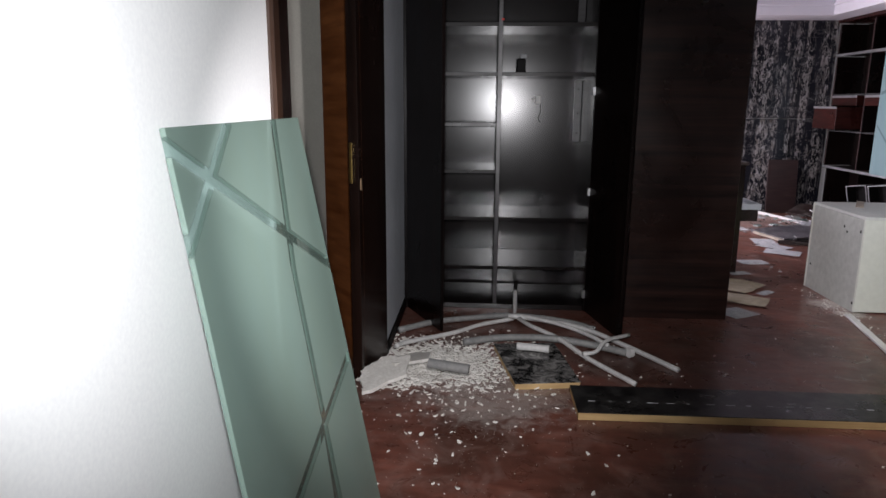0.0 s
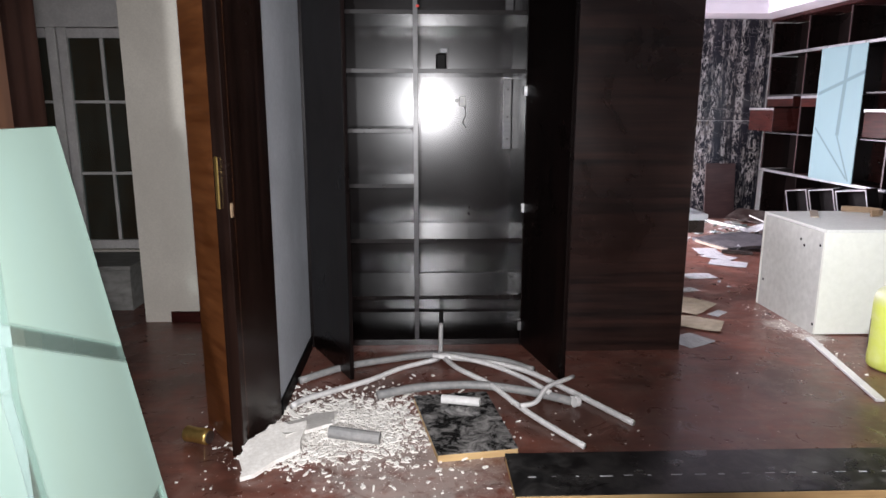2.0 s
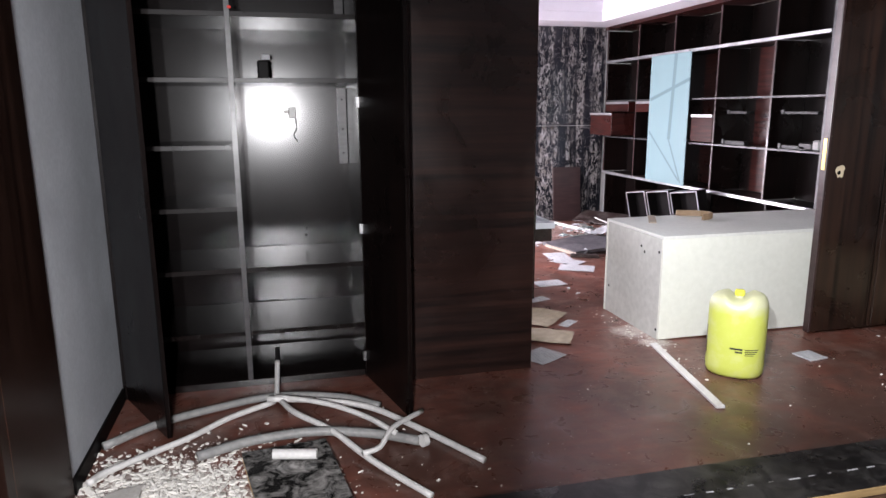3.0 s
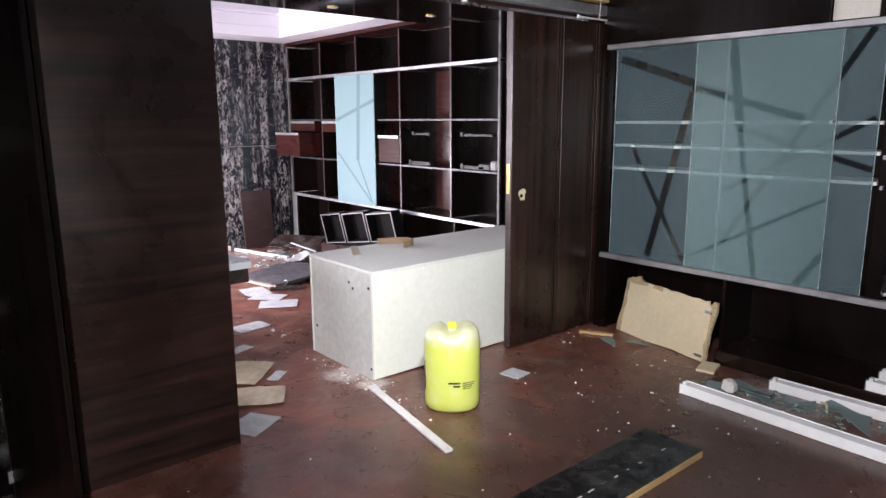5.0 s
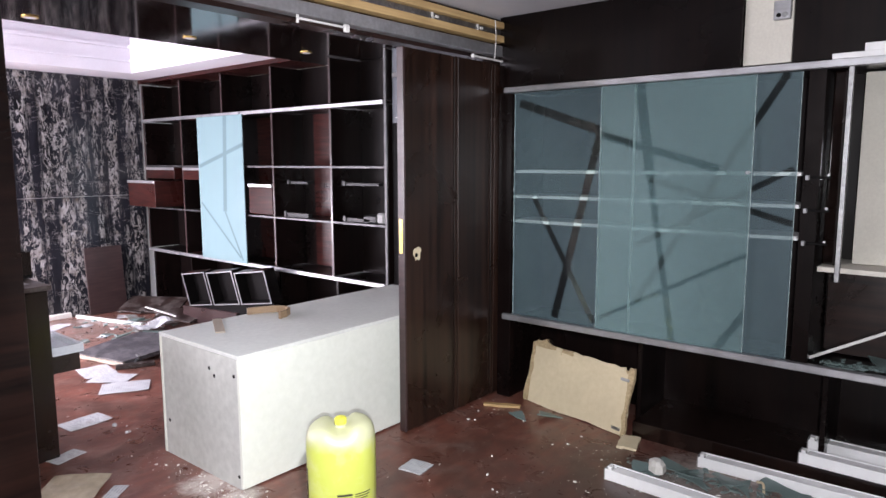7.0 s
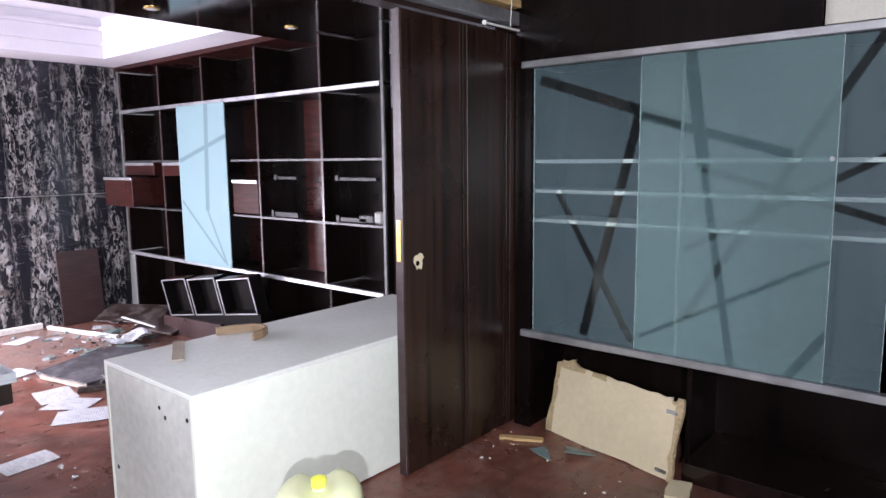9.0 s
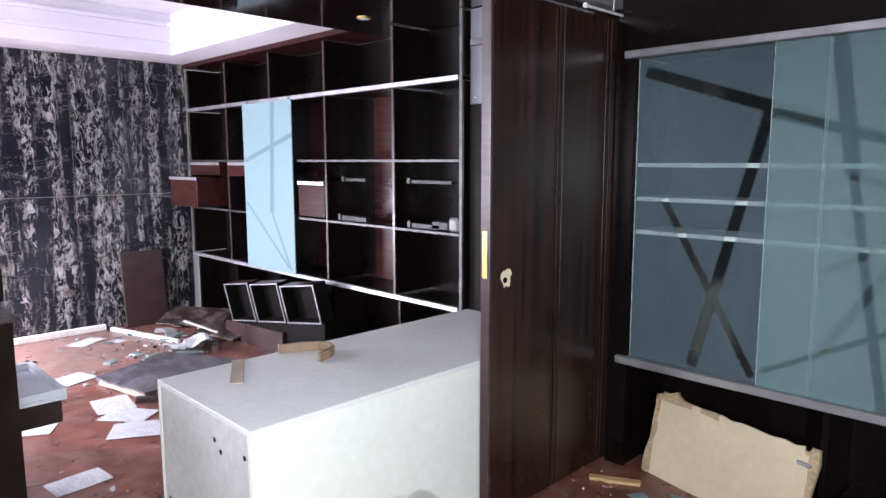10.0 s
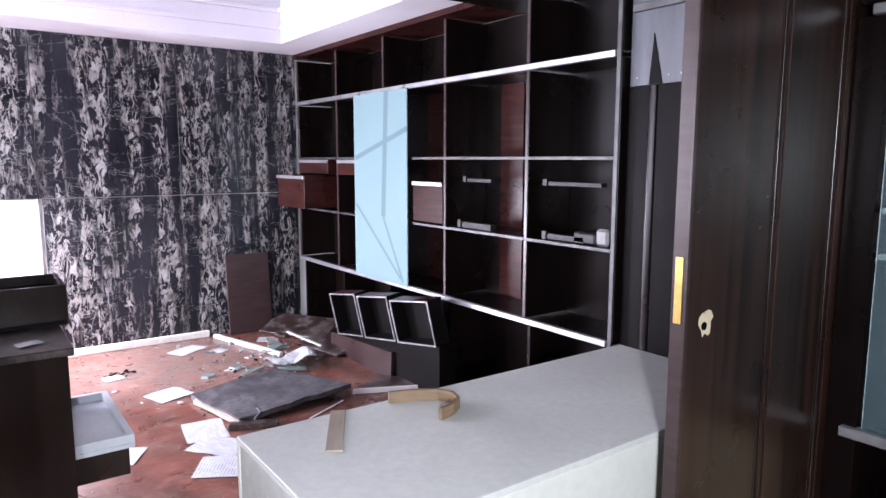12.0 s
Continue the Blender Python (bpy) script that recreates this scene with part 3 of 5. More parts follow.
for hx, hy, ox, oy, th, lab in ((-0.49, 4.27, -0.243, 3.80, 0.02, "left open door"), (0.672, 4.28, 0.792, 3.75, -0.02, "right open door")):
    leaf = part("door", slanted(hx, hy, ox, oy, th, 0.01, H - 0.02), VENEER_UNIT, wardrobe, "near-black door leaf, swung open")
    if th < 0:
        for z in (0.12, 0.78, 1.39, 2.0):
            part("hinge", B(hx - 0.035, hx - 0.005, hy - 0.01, hy + 0.012, z - 0.025, z + 0.025), STEEL, leaf)

# cream cabinet lying across the opening
block = thing("white_cabinet", pose(3.2, 4.75, 0), "cream white board cabinet lying on the floor, dusty on top", "cabinet")
part("front", B(2.40, 4.10, 4.395, 4.415, 0.008, 0.611, 0.002), BOARD_WHITE, block)
part("rear", B(2.40, 4.10, 5.07, 5.09, 0.0, 0.611, 0.002), BOARD_WHITE, block)
# both ends carry their shade in the board colour
part("end_board", B(2.403, 2.42, 4.416, 5.069, 0.0, 0.609, 0.001), SHADE_GREY, block, "cream end board toned grey for its shaded side, thinly dusty")
part("end_board", B(4.08, 4.097, 4.416, 5.069, 0.0, 0.609, 0.001), SHADE_GREY, block, "cream end board toned grey for its shaded side, thinly dusty")
part("top", B(2.400, 4.10, 4.3955, 5.09, 0.6113, 0.630, 0.002), DUSTY_TOP, block, "dusty grey-white top board")

# sliding doors
door = thing("sliding_door", pose(3.76, 4.27, 0), "dark veneered sliding door with a hole where the lock was", "door")
def half_round(x0, x1, y, depth, z0, z1):
    """An upright rounded moulding, its bulge towards the hall."""
    c, h = (x0 + x1) / 2, (x1 - x0) / 2
    return prism([(c + h * math.cos(a), y - depth * math.sin(a)) for a in (math.pi * k / 8 for k in range(9))], z0, z1)


for x0, x1 in ((3.345, 3.733), (3.789, 4.088), (4.144, 4.36)):
    part("leaf", B(x0, x1, 4.259, 4.295, 0.02, 2.06, 0.003), DOOR_WOOD, door)
for x0, x1 in ((3.734, 3.754), (3.762, 3.788), (4.089, 4.109), (4.117, 4.143)):
    part("moulding", half_round(x0, x1, 4.2655, 0.005, 0.02, 2.06), DOOR_WOOD, door, "rounded edge moulding")
for x0, x1 in ((3.734, 3.788), (4.089, 4.143)):
    part("groove", B(x0, x1, 4.2725, 4.295, 0.02, 2.06, 0), BLACK, door, "black groove between leaves")
part("edge_strip", B(3.325, 3.344, 4.252, 4.297, 0.02, 2.06, 0.003), VENEER_PLUM, door, "worn brown edge strip")
part("lock_plate", B(3.3215, 3.3245, 4.262, 4.285, 1.00, 1.18, 0.001), BRASS, door, "brass lock plate")
torn = sheet(ragged([(0.034 * math.cos(a), 0.040 * math.sin(a)) for a in (0.3, 1.2, 2.2, 3.1, 4.3, 5.4)], 0.009, 17, 3), 0.0012)
torn.transform(pose(3.433, 4.2588, 0.988, 90, 0, 0))
part("lock_hole", torn, CARD, door, "torn raw wood round a missing lock")
part("lock_bore", tube([(3.424, 4.2555, 0.982), (3.424, 4.2573, 0.982)], 0.012, 9), BLACK, door, "dark bore")

# header and sliding track
header = thing("header", pose(2.8, 4.33, 2.06), "dark boarded header over the study opening", "header", kind="structure")
part("board", B(1.52, 4.60, 4.30, 4.40, 2.085, H, 0.002), VENEER_H, header)
track = thing("sliding_track", pose(2.8, 4.25, 2.1), "raw pine battens and an aluminium sliding-door track", "track")
part("rail", B(1.54, 4.19, 4.235, 4.297, 2.105, 2.165, 0.003), ALU, track)
part("batten", B(1.54, 4.19, 4.225, 4.297, 2.185, 2.222, 0.002), PINE, track)
part("channel", B(1.54, 4.19, 4.255, 4.297, 2.224, 2.262, 0.002), STEEL, track)
part("batten", B(1.54, 4.19, 4.225, 4.297, 2.264, 2.300, 0.002), PINE, track)

# shelf unit along the study
unit = thing("shelf_unit", pose(4.35, 6.9, 0), "tall dark shelf wall with silver rails, nearly empty", "shelf unit")
part("back_panel", B(4.50, 4.52, 5.20, 8.67, 0.0, 2.258), VENEER_UNIT, unit)
for y in (5.215, 5.80, 6.52, 7.24, 7.94, 8.655):
    part("divider", B(4.185, 4.50, y - 0.011, y + 0.011, 1.912, 2.25), VENEER_UNIT, unit)
    part("divider_edge", B(4.1805, 4.1848, y - 0.010, y + 0.010, 1.913, 2.249, 0.0005), VENEER_PLUM, unit)
    if y != 7.24:
        part("divider", B(4.185, 4.50, y - 0.011, y + 0.011, 0.602, 1.878), VENEER_UNIT, unit)
        part("divider_edge", B(4.1805, 4.1848, y - 0.010, y + 0.010, 0.603, 1.877, 0.0005), VENEER_PLUM, unit)
    part("divider", B(4.22, 4.50, y - 0.011, y + 0.011, 0.0, 0.56), VENEER_UNIT, unit)
part("post", B(4.174, 4.184, 5.204, 5.226, 0.0, 2.258), EDGE_GREY, unit, "silver edge post")
for z, name, y0 in ((1.88, "rail", 5.232), (0.572, "rail", 5.232)):
    part(name, B(4.165, 4.192, y0, 8.665, z, z + 0.03, 0.003), ALU, unit, "aluminium rail")
for z in (1.896, 1.44, 1.02, 0.585):
    part("shelf", B(4.194, 4.50, 5.228, 8.645, z - 0.009, z + 0.009), VENEER_UNIT, unit)
for z in (1.44, 1.02):
    part("edge_strip", B(4.180, 4.1925, 5.232, 6.88, z - 0.008, z + 0.008, 0.001), EDGE_GREY, unit)
    part("edge_strip", B(4.180, 4.1925, 7.62, 8.645, z - 0.008, z + 0.008, 0.001), EDGE_GREY, unit)
part("cornice", B(4.15, 4.50, 6.172, 8.67, 2.262, 2.298), VENEER_RED, unit, "red-brown top strip")
# daylight on the back panel, painted as red-brown strips
for y in (6.26, 7.05, 8.28):
    part("rear_lit_strip", B(4.488, 4.499, y - 0.10, y + 0.10, 0.605, 1.875), VENEER_RED, unit, "red-brown strip painted where daylight falls on the back panel")
for y0, y1, z0, z1, out in ((8.10, 8.64, 1.315, 1.425, 0.0), (7.64, 7.93, 1.315, 1.425, 0.0), (8.07, 8.60, 1.05, 1.30, 0.22), (6.54, 6.87, 1.04, 1.29, 0.0)):
    d = part("drawer", B(4.18 - out, 4.47 - out, y0, y1, z0, z1, 0.003), VENEER_RED, unit, "red-brown drawer" + (" pulled out" if out else ""))
    part("grip", B(4.170 - out, 4.181 - out, y0, y1, z1 - 0.022, z1 + 0.004, 0.002), ALU, d)

glass_slide = frosted("frosted_glass_cabinet", [(0.36, 0.39, -0.34, 0.20, 0.034), (0.10, 0.645, 0.05, -0.20, 0.055), (0.05, -0.20, 0.30, -0.62, 0.022), (-0.33, -0.13, 0.27, -0.60, 0.020)], (0.235, 0.35, 0.375), 0.14, 0.38, 0.007)
slide = thing("sliding_glass_panel", pose(4.155, 7.25, 0.595, 0, 0, -90), "pale blue frosted glass door with crossing clear bands", "glass door")
pn = part("pane", B(-0.355, 0.355, -0.004, 0.004, -0.645, 0.645, 0.001), glass_slide, slide, local=True)
pn.location.z = 0.645
for x in (-0.30, 0.30):
    part("runner", B(x - 0.02, x + 0.02, -0.009, 0.009, 1.2905, 1.305, 0.001), ALU, slide, "small metal runner", local=True)

# glass-fronted unit along the hall
hall = thing("display_unit", pose(4.35, 2.9, 0), "dark wall unit with frosted glass doors and silver rails", "display unit")
part("back_panel", B(4.56, 4.60, 0.2, 4.20, 0.0, 2.33), VENEER_UNIT, hall)
part("upper_panel", B(4.19, 4.22, 2.87, 4.255, 1.925, 2.332), VENEER_UNIT, hall)
part("upper_panel", B(4.19, 4.22, 0.2, 2.645, 1.925, 2.332), VENEER_UNIT, hall)
part("rail", B(4.16, 4.21, 0.2, 4.205, 1.885, 1.918, 0.003), ALU, hall, "aluminium top rail")
part("rail", B(4.16, 4.21, 0.2, 4.205, 0.505, 0.540, 0.003), ALU, hall, "aluminium bottom rail")
part("end_panel", B(4.185, 4.56, 4.16, 4.255, 0.0, 1.884), VENEER_UNIT, hall)
part("shelf_board", B(4.215, 4.56, 0.2, 4.155, 0.49, 0.52), VENEER_UNIT, hall)
part("shelf_board", B(4.215, 4.56, 0.2, 4.155, 1.89, 1.915), VENEER_UNIT, hall)
part("plinth", B(4.10, 4.56, 0.2, 3.30, 0.0, 0.085), VENEER_V, hall)
for y in (3.32, 2.42, 1.4):
    part("divider", B(4.215, 4.56, y - 0.012, y + 0.012, 0.0, 0.488), VENEER_UNIT, hall)
part("divider", B(4.19, 4.56, 2.50, 2.57, 0.541, 1.884), VENEER_UNIT, hall)
part("post", B(4.165, 4.185, 2.392, 2.412, 0.94, 1.884), STEEL, hall, "silver post, cut short")
part("inner_wall", B(4.40, 4.44, 2.165, 2.38, 1.0, 1.88), WALL_CREAM, hall, "beige back board")
part("light_shelf", B(4.215, 4.56, 0.9, 2.49, 0.975, 0.998), WALL_CREAM, hall)
part("bare_patch", B(4.215, 4.235, 2.655, 2.865, 1.93, 2.332), WALL_CREAM, hall, "bare patch where a panel is missing")
for z in (1.42, 1.27, 1.12):
    part("glass_shelf", B(4.212, 4.46, 2.58, 4.15, z - 0.009, z + 0.009, 0.001), WALL_WHITE, hall, "glass shelf with a pale edge")

# centre, width and depth of each pane, its clear bands, how much shows through, tint
panes = (
    (3.769, 0.757, 4.198, [(-0.344, 0.612, 0.379, 0.370, 0.050), (0.191, 0.459, -0.085, -0.653, 0.048), (-0.239, 0.060, 0.172, -0.647, 0.034)], 0.60, (0.088, 0.122, 0.144), 0.92),
    (3.180, 0.790, 4.178, [(-0.392, 0.410, 0.240, 0.230, 0.040), (-0.180, 0.680, -0.104, 0.180, 0.055), (-0.104, 0.180, 0.043, -0.670, 0.034), (0.392, -0.182, -0.375, -0.608, 0.022), (0.400, -0.468, 0.267, -0.670, 0.038)], 0.60, (0.165, 0.238, 0.244), 0.8),
    (2.990, 0.790, 4.198, [(0.333, 0.670, -0.364, -0.490, 0.036), (0.381, 0.232, -0.376, -0.185, 0.030), (0.389, -0.024, -0.310, 0.176, 0.032)], 0.58, (0.108, 0.150, 0.172), 0.92),
)
for y, w, x, bands, clear, tint, band in panes:
    g = thing("glass_door", pose(x, y, 1.212, 0, 0, -90), "grey-green frosted sliding glass with crossing clear bands", "glass door", "glass doors of the wall unit")
    sheet_pane = part("pane", B(-w / 2 + 0.002, w / 2 - 0.002, -0.004, 0.004, -0.67, 0.67, 0.001), frosted("frosted_glass", bands, tint, clear, band, 0.006), g, local=True)
    sheet_pane.visible_shadow = False
    for e in (-w / 2, w / 2 - 0.0018):
        part("polished_edge", B(e, e + 0.0018, -0.004, 0.004, -0.67, 0.67, 0), GLASS_EDGE, g, "pale polished edge", local=True)
    if x < 4.18:
        part("knob", tube([(4.158, 2.80, 1.425), (4.1735, 2.80, 1.425)], 0.009, 10), ALU, g, "bright metal knob")

# frosted sheet leaning by the doorway
lean = frosted("frosted_sheet", [(0.42, 1.29, -0.44, 0.868, 0.030), (0.09, 1.30, 0.42, 1.075, 0.030), (-0.192, 1.30, -0.095, 0.95, 0.040), (-0.095, 0.95, -0.02, 0.0, 0.036), (-0.40, 0.61, 0.35, 0.505, 0.030), (-0.061, 0.585, 0.05, 0.05, 0.022)], (0.205, 0.275, 0.23), 0.32, 0.8)
leaf = B(-0.41, 0.41, -0.005, 0.005, 0, 1.295, 0.001)
for v in leaf.verts:
    if v.co.x > 0:
        v.co.x += 0.045 - 0.09 * (v.co.z > 1)
single("frosted_glass_sheet", leaf, lean, pose(-0.285, 1.495, 0.002, 10.5, 0, -90), "green frosted glass sheet with clear bands leaning on the wall", "glass sheet")


def basis(o, u, v):
    """The pose whose x runs along u and whose y leans towards v."""
    x = Vector(u).normalized()
    y = (Vector(v) - x * x.dot(Vector(v))).normalized()
    z = x.cross(y)
    return Matrix(((x.x, y.x, z.x, o[0]), (x.y, y.y, z.y, o[1]), (x.z, y.z, z.z, o[2]), (0, 0, 0, 1)))


def flakes(name, spots, mat, label, seed, low=0.003, high=0.014, rise=0.0):
    """Loose crumbs: spots of x, y, spread in x and y, number."""
    r, bm = random.Random(seed), bmesh.new()
    for cx, cy, sx, sy, n in spots:
        for _ in range(n):
            s = low + (high - low) * r.random() ** 6
            x, y, a = r.gauss(cx, sx), r.gauss(cy, sy), r.uniform(0, 6.3)
            z = 0.001 + rise * r.random() * math.exp(-((x - cx) / sx) ** 2 - ((y - cy) / sy) ** 2)
            tilt = r.uniform(-0.5, 0.5) * s
            slim, sa, ca = r.uniform(0.18, 0.95), math.sin(a), math.cos(a)
            ring = []
            for k in range(5):
                q = a + k * 1.2566
                f = s * r.uniform(0.5, 1.2)
                ring.append((x + f * (math.cos(q) * ca - slim * math.sin(q) * sa), y + f * (math.cos(q) * sa + slim * math.sin(q) * ca), z + max(0, tilt * math.cos(q))))
            low_v = [bm.verts.new(p) for p in ring]
            top = [bm.verts.new((px * 0.85 + x * 0.15, py * 0.85 + y * 0.15, pz + 0.25 * s + 0.001)) for px, py, pz in ring]
            bm.faces.new(top)
            for k in range(5):
                bm.faces.new((low_v[k], low_v[(k + 1) % 5], top[(k + 1) % 5], top[k]))
    ob = part(name, bm, mat)
    return tagged(ob, label, "debris", kind="stuff")


# ---- hall: things on the floor ----
flakes("plaster_rubble", [(-0.24, 3.32, 0.17, 0.14, 7000), (-0.16, 3.40, 0.24, 0.18, 2800), (-0.42, 3.12, 0.08, 0.06, 900), (0.0, 3.25, 0.07, 0.20, 600), (-0.1, 3.6, 0.2, 0.1, 300)], GYPSUM, "broken white plaster crumbs heaped on the floor", 11, 0.0012, 0.021, 0.020)
flakes("floor_crumbs", [(-0.15, 2.75, 0.32, 0.22, 300), (0.25, 2.95, 0.12, 0.10, 90), (0.35, 3.3, 0.35, 0.35, 170), (-0.05, 2.35, 0.40, 0.35, 150), (-0.2, 2.0, 0.14, 0.2, 70), (1.3, 3.6, 0.7, 0.5, 60), (3.3, 3.3, 0.5, 0.5, 130), (2.33, 4.5, 0.04, 0.28, 260), (2.35, 4.36, 0.05, 0.05, 60), (2.7, 2.6, 0.8, 0.6, 90), (3.7, 2.9, 0.15, 0.3, 110), (0.9, 2.2, 0.8, 0.5, 60), (3.95, 4.1, 0.12, 0.08, 40), (0.5, 2.88, 0.3, 0.12, 30)], GYPSUM, "small white plaster crumbs scattered on the floor", 12, 0.0012, 0.013)
single("plaster_slab", sheet(ragged([(-0.13, -0.12), (0.10, -0.06), (0.16, 0.10), (0.02, 0.14), (-0.10, 0.06)], 0.015, 7), 0.018), GYPSUM, pose(-0.47, 3.08, 0.035, 9, -7, 20), "broken flat slab of white plaster on the heap", "plaster slab", "plaster slabs")
single("plaster_slab", sheet(ragged([(-0.15, -0.05), (0.05, -0.09), (0.17, 0.02), (0.10, 0.08), (-0.08, 0.07)], 0.012, 8), 0.014), GYPSUM, pose(-0.36, 3.27, 0.04, -8, 6, 48), "broken flat slab of white plaster on the heap", "plaster slab", "plaster slabs")
single("pipe_offcut", tube([(-0.10, 0, 0), (0.10, 0, 0)], 0.024, 14), PLASTIC_GREY, pose(-0.16, 3.12, 0.075, 0, 4, -10), "short offcut of grey pipe on the plaster", "pipe", soft=False)
single("pipe_offcut", tube([(-0.085, 0, 0), (0.085, 0, 0)], 0.02, 14), PLASTIC_WHITE, pose(0.27, 3.46, 0.055, 0, 0, -14), "short offcut of white pipe on a black board", "pipe")

GROUP_PIPE = "conduits by the wardrobe"
for pts, rad, mat, lab in (
    ([(0.21, 4.285, 0.130), (0.206, 4.19, 0.075), (0.20, 4.06, 0.020)], 0.012, PLASTIC_WHITE, "thin white conduit rising into the wardrobe"),
    ([(0.19, 4.05, 0.018), (0.0, 3.94, 0.014), (-0.15, 3.79, 0.014), (-0.29, 3.675, 0.018), (-0.42, 3.52, 0.04), (-0.455, 3.44, 0.05)], 0.013, PLASTIC_WHITE, "thin white conduit bent across the floor"),
    ([(0.16, 4.03, 0.045), (0.38, 3.99, 0.03), (0.61, 3.886, 0.018), (0.80, 3.62, 0.014), (0.986, 3.307, 0.013)], 0.014, PLASTIC_WHITE, "thin white conduit bent across the floor"),
    ([(0.21, 4.06, 0.03), (0.28, 3.85, 0.045), (0.42, 3.66, 0.04), (0.56, 3.40, 0.020), (0.732, 3.115, 0.014)], 0.013, PLASTIC_WHITE, "thin white conduit bent across the floor"),
    ([(0.20, 4.05, 0.045), (0.42, 3.90, 0.05), (0.58, 3.72, 0.05), (0.68, 3.55, 0.045)], 0.012, PLASTIC_WHITE, "thin white conduit bent across the floor"),
    ([(0.527, 3.427, 0.040), (0.60, 3.46, 0.042), (0.67, 3.56, 0.068), (0.823, 3.716, 0.050)], 0.011, PLASTIC_WHITE, "short white conduit lying across others"),
    ([(-0.485, 3.78, 0.02), (-0.30, 3.94, 0.02), (-0.09, 4.035, 0.02), (0.2, 4.11, 0.02), (0.50, 4.02, 0.02), (0.66, 3.88, 0.02)], 0.018, PLASTIC_GREY, "grey hose curved along the wardrobe"),
    ([(-0.10, 3.57, 0.035), (0.10, 3.64, 0.04), (0.36, 3.666, 0.036), (0.60, 3.60, 0.028), (0.768, 3.506, 0.022)], 0.020, PLASTIC_GREY, "grey hose curved across the floor"),
):
    single("conduit", tube(pts, rad, 10, 5), mat, Matrix(), lab, "conduit", GROUP_PIPE, soft=True)
single("pipe_ring", tube([(0, -0.012, 0), (0, 0.012, 0)], 0.026, 14), PLASTIC_WHITE, pose(0.785, 3.497, 0.027, 0, 0, -62), "small white plastic ring at the hose end", "ring")

tile_board = thing("black_board", pose(0.26, 3.31, 0), "black scuffed board offcut with a raw wood edge", "board")
part("core", prism([(0.066, 3.557), (0.159, 3.033), (0.466, 3.077), (0.394, 3.597)], 0.002, 0.030), PINE, tile_board, "raw wood core")
part("facing", prism([(0.064, 3.559), (0.158, 3.032), (0.467, 3.076), (0.395, 3.600)], 0.0305, 0.034), SCUFFED, tile_board, "black scuffed facing")
plank = thing("long_plank", pose(1.7, 2.89, 0), "long black plank with a raw wood edge lying on the floor", "plank")
part("core", B(0.412, 2.985, 2.748, 3.030, 0.001, 0.032, 0.001), PINE, plank, "raw pine core")
part("facing", B(0.410, 2.987, 2.750, 3.032, 0.0322, 0.036, 0.001), PLANK_BLACK, plank, "black scuffed facing")
part("far_edge", B(0.410, 2.987, 3.0305, 3.034, 0.001, 0.032, 0.0005), BLACK, plank)
r = random.Random(9)
part("nail_row", many(*[(x, x + r.uniform(0.012, 0.05), 2.862 + r.uniform(-0.004, 0.004), 2.866, 0.0361, 0.0372) for x in [0.47 + 0.085 * k for k in range(29)]]), PAPER, plank, "row of pale scratches and staples")["kind"] = "stuff"

strip = single("white_profile", B(-0.021, 0.021, -0.425, 0.425, 0.0, 0.016, 0.003), PLASTIC_WHITE, pose(2.257, 3.915, 0.001, 0, 0, -10.5), "flat white plastic profile lying on the floor", "profile")

# jerrycan
can = thing("jerrycan", pose(2.535, 3.885, 0.0, 0, 0, -41), "yellow plastic jerrycan, dusty on its shoulders, standing on the floor", "jerrycan")
def can_body():
    """A rounded can of slightly squared section, its top hollowed across the middle for the neck."""
    bm, sides, rings = bmesh.new(), 56, []
    for q, z in ((0.112, 0.0), (0.126, 0.005), (0.134, 0.020), (0.1365, 0.055), (0.135, 0.10), (0.1365, 0.14), (0.1365, 0.315), (0.1355, 0.345), (0.132, 0.368), (0.124, 0.388), (0.111, 0.402), (0.094, 0.409), (0.072, 0.412), (0.048, 0.413), (0.024, 0.414), (0.006, 0.414)):
        ring = []
        for k in range(sides):
            c, d = math.cos(2 * math.pi * k / sides), math.sin(2 * math.pi * k / sides)
            w = q / (abs(c) ** 2.35 + abs(d) ** 2.35) ** (1 / 2.35)
            x, y = w * c * 1.04, w * d * 0.95
            dip = 0.0 if z < 0.33 else (z - 0.33) * 0.36 * math.exp(-(x / 0.046) ** 4)
            slope = 0.0 if z < 0.33 else (z - 0.33) * 0.18 * max(0.0, -x / 0.13)
            ring.append(bm.verts.new((x, y, z - dip - slope)))
        rings.append(ring)
    for p, q in zip(rings, rings[1:]):
        for k in range(sides):
            bm.faces.new((p[k], p[(k + 1) % sides], q[(k + 1) % sides], q[k]))
    bm.faces.new(rings[0][::-1]), bm.faces.new(rings[-1])
    return bm


tall = can_body()
tall.transform(Matrix.Diagonal((1, 1, 1.05, 1)))
part("body", tall, YELLOW, can, local=True, soft=True)
neck = part("neck", lathe([(0.036, 0.350), (0.030, 0.378), (0.023, 0.392), (0.022, 0.412)], 20), YELLOW, can, local=True, soft=True)
part("cap", lathe([(0.0235, 0.4125), (0.0250, 0.416), (0.0250, 0.436), (0.021, 0.440), (0.008, 0.441)], 22), YELLOW_CAP, neck, "clean yellow screw cap", local=True)


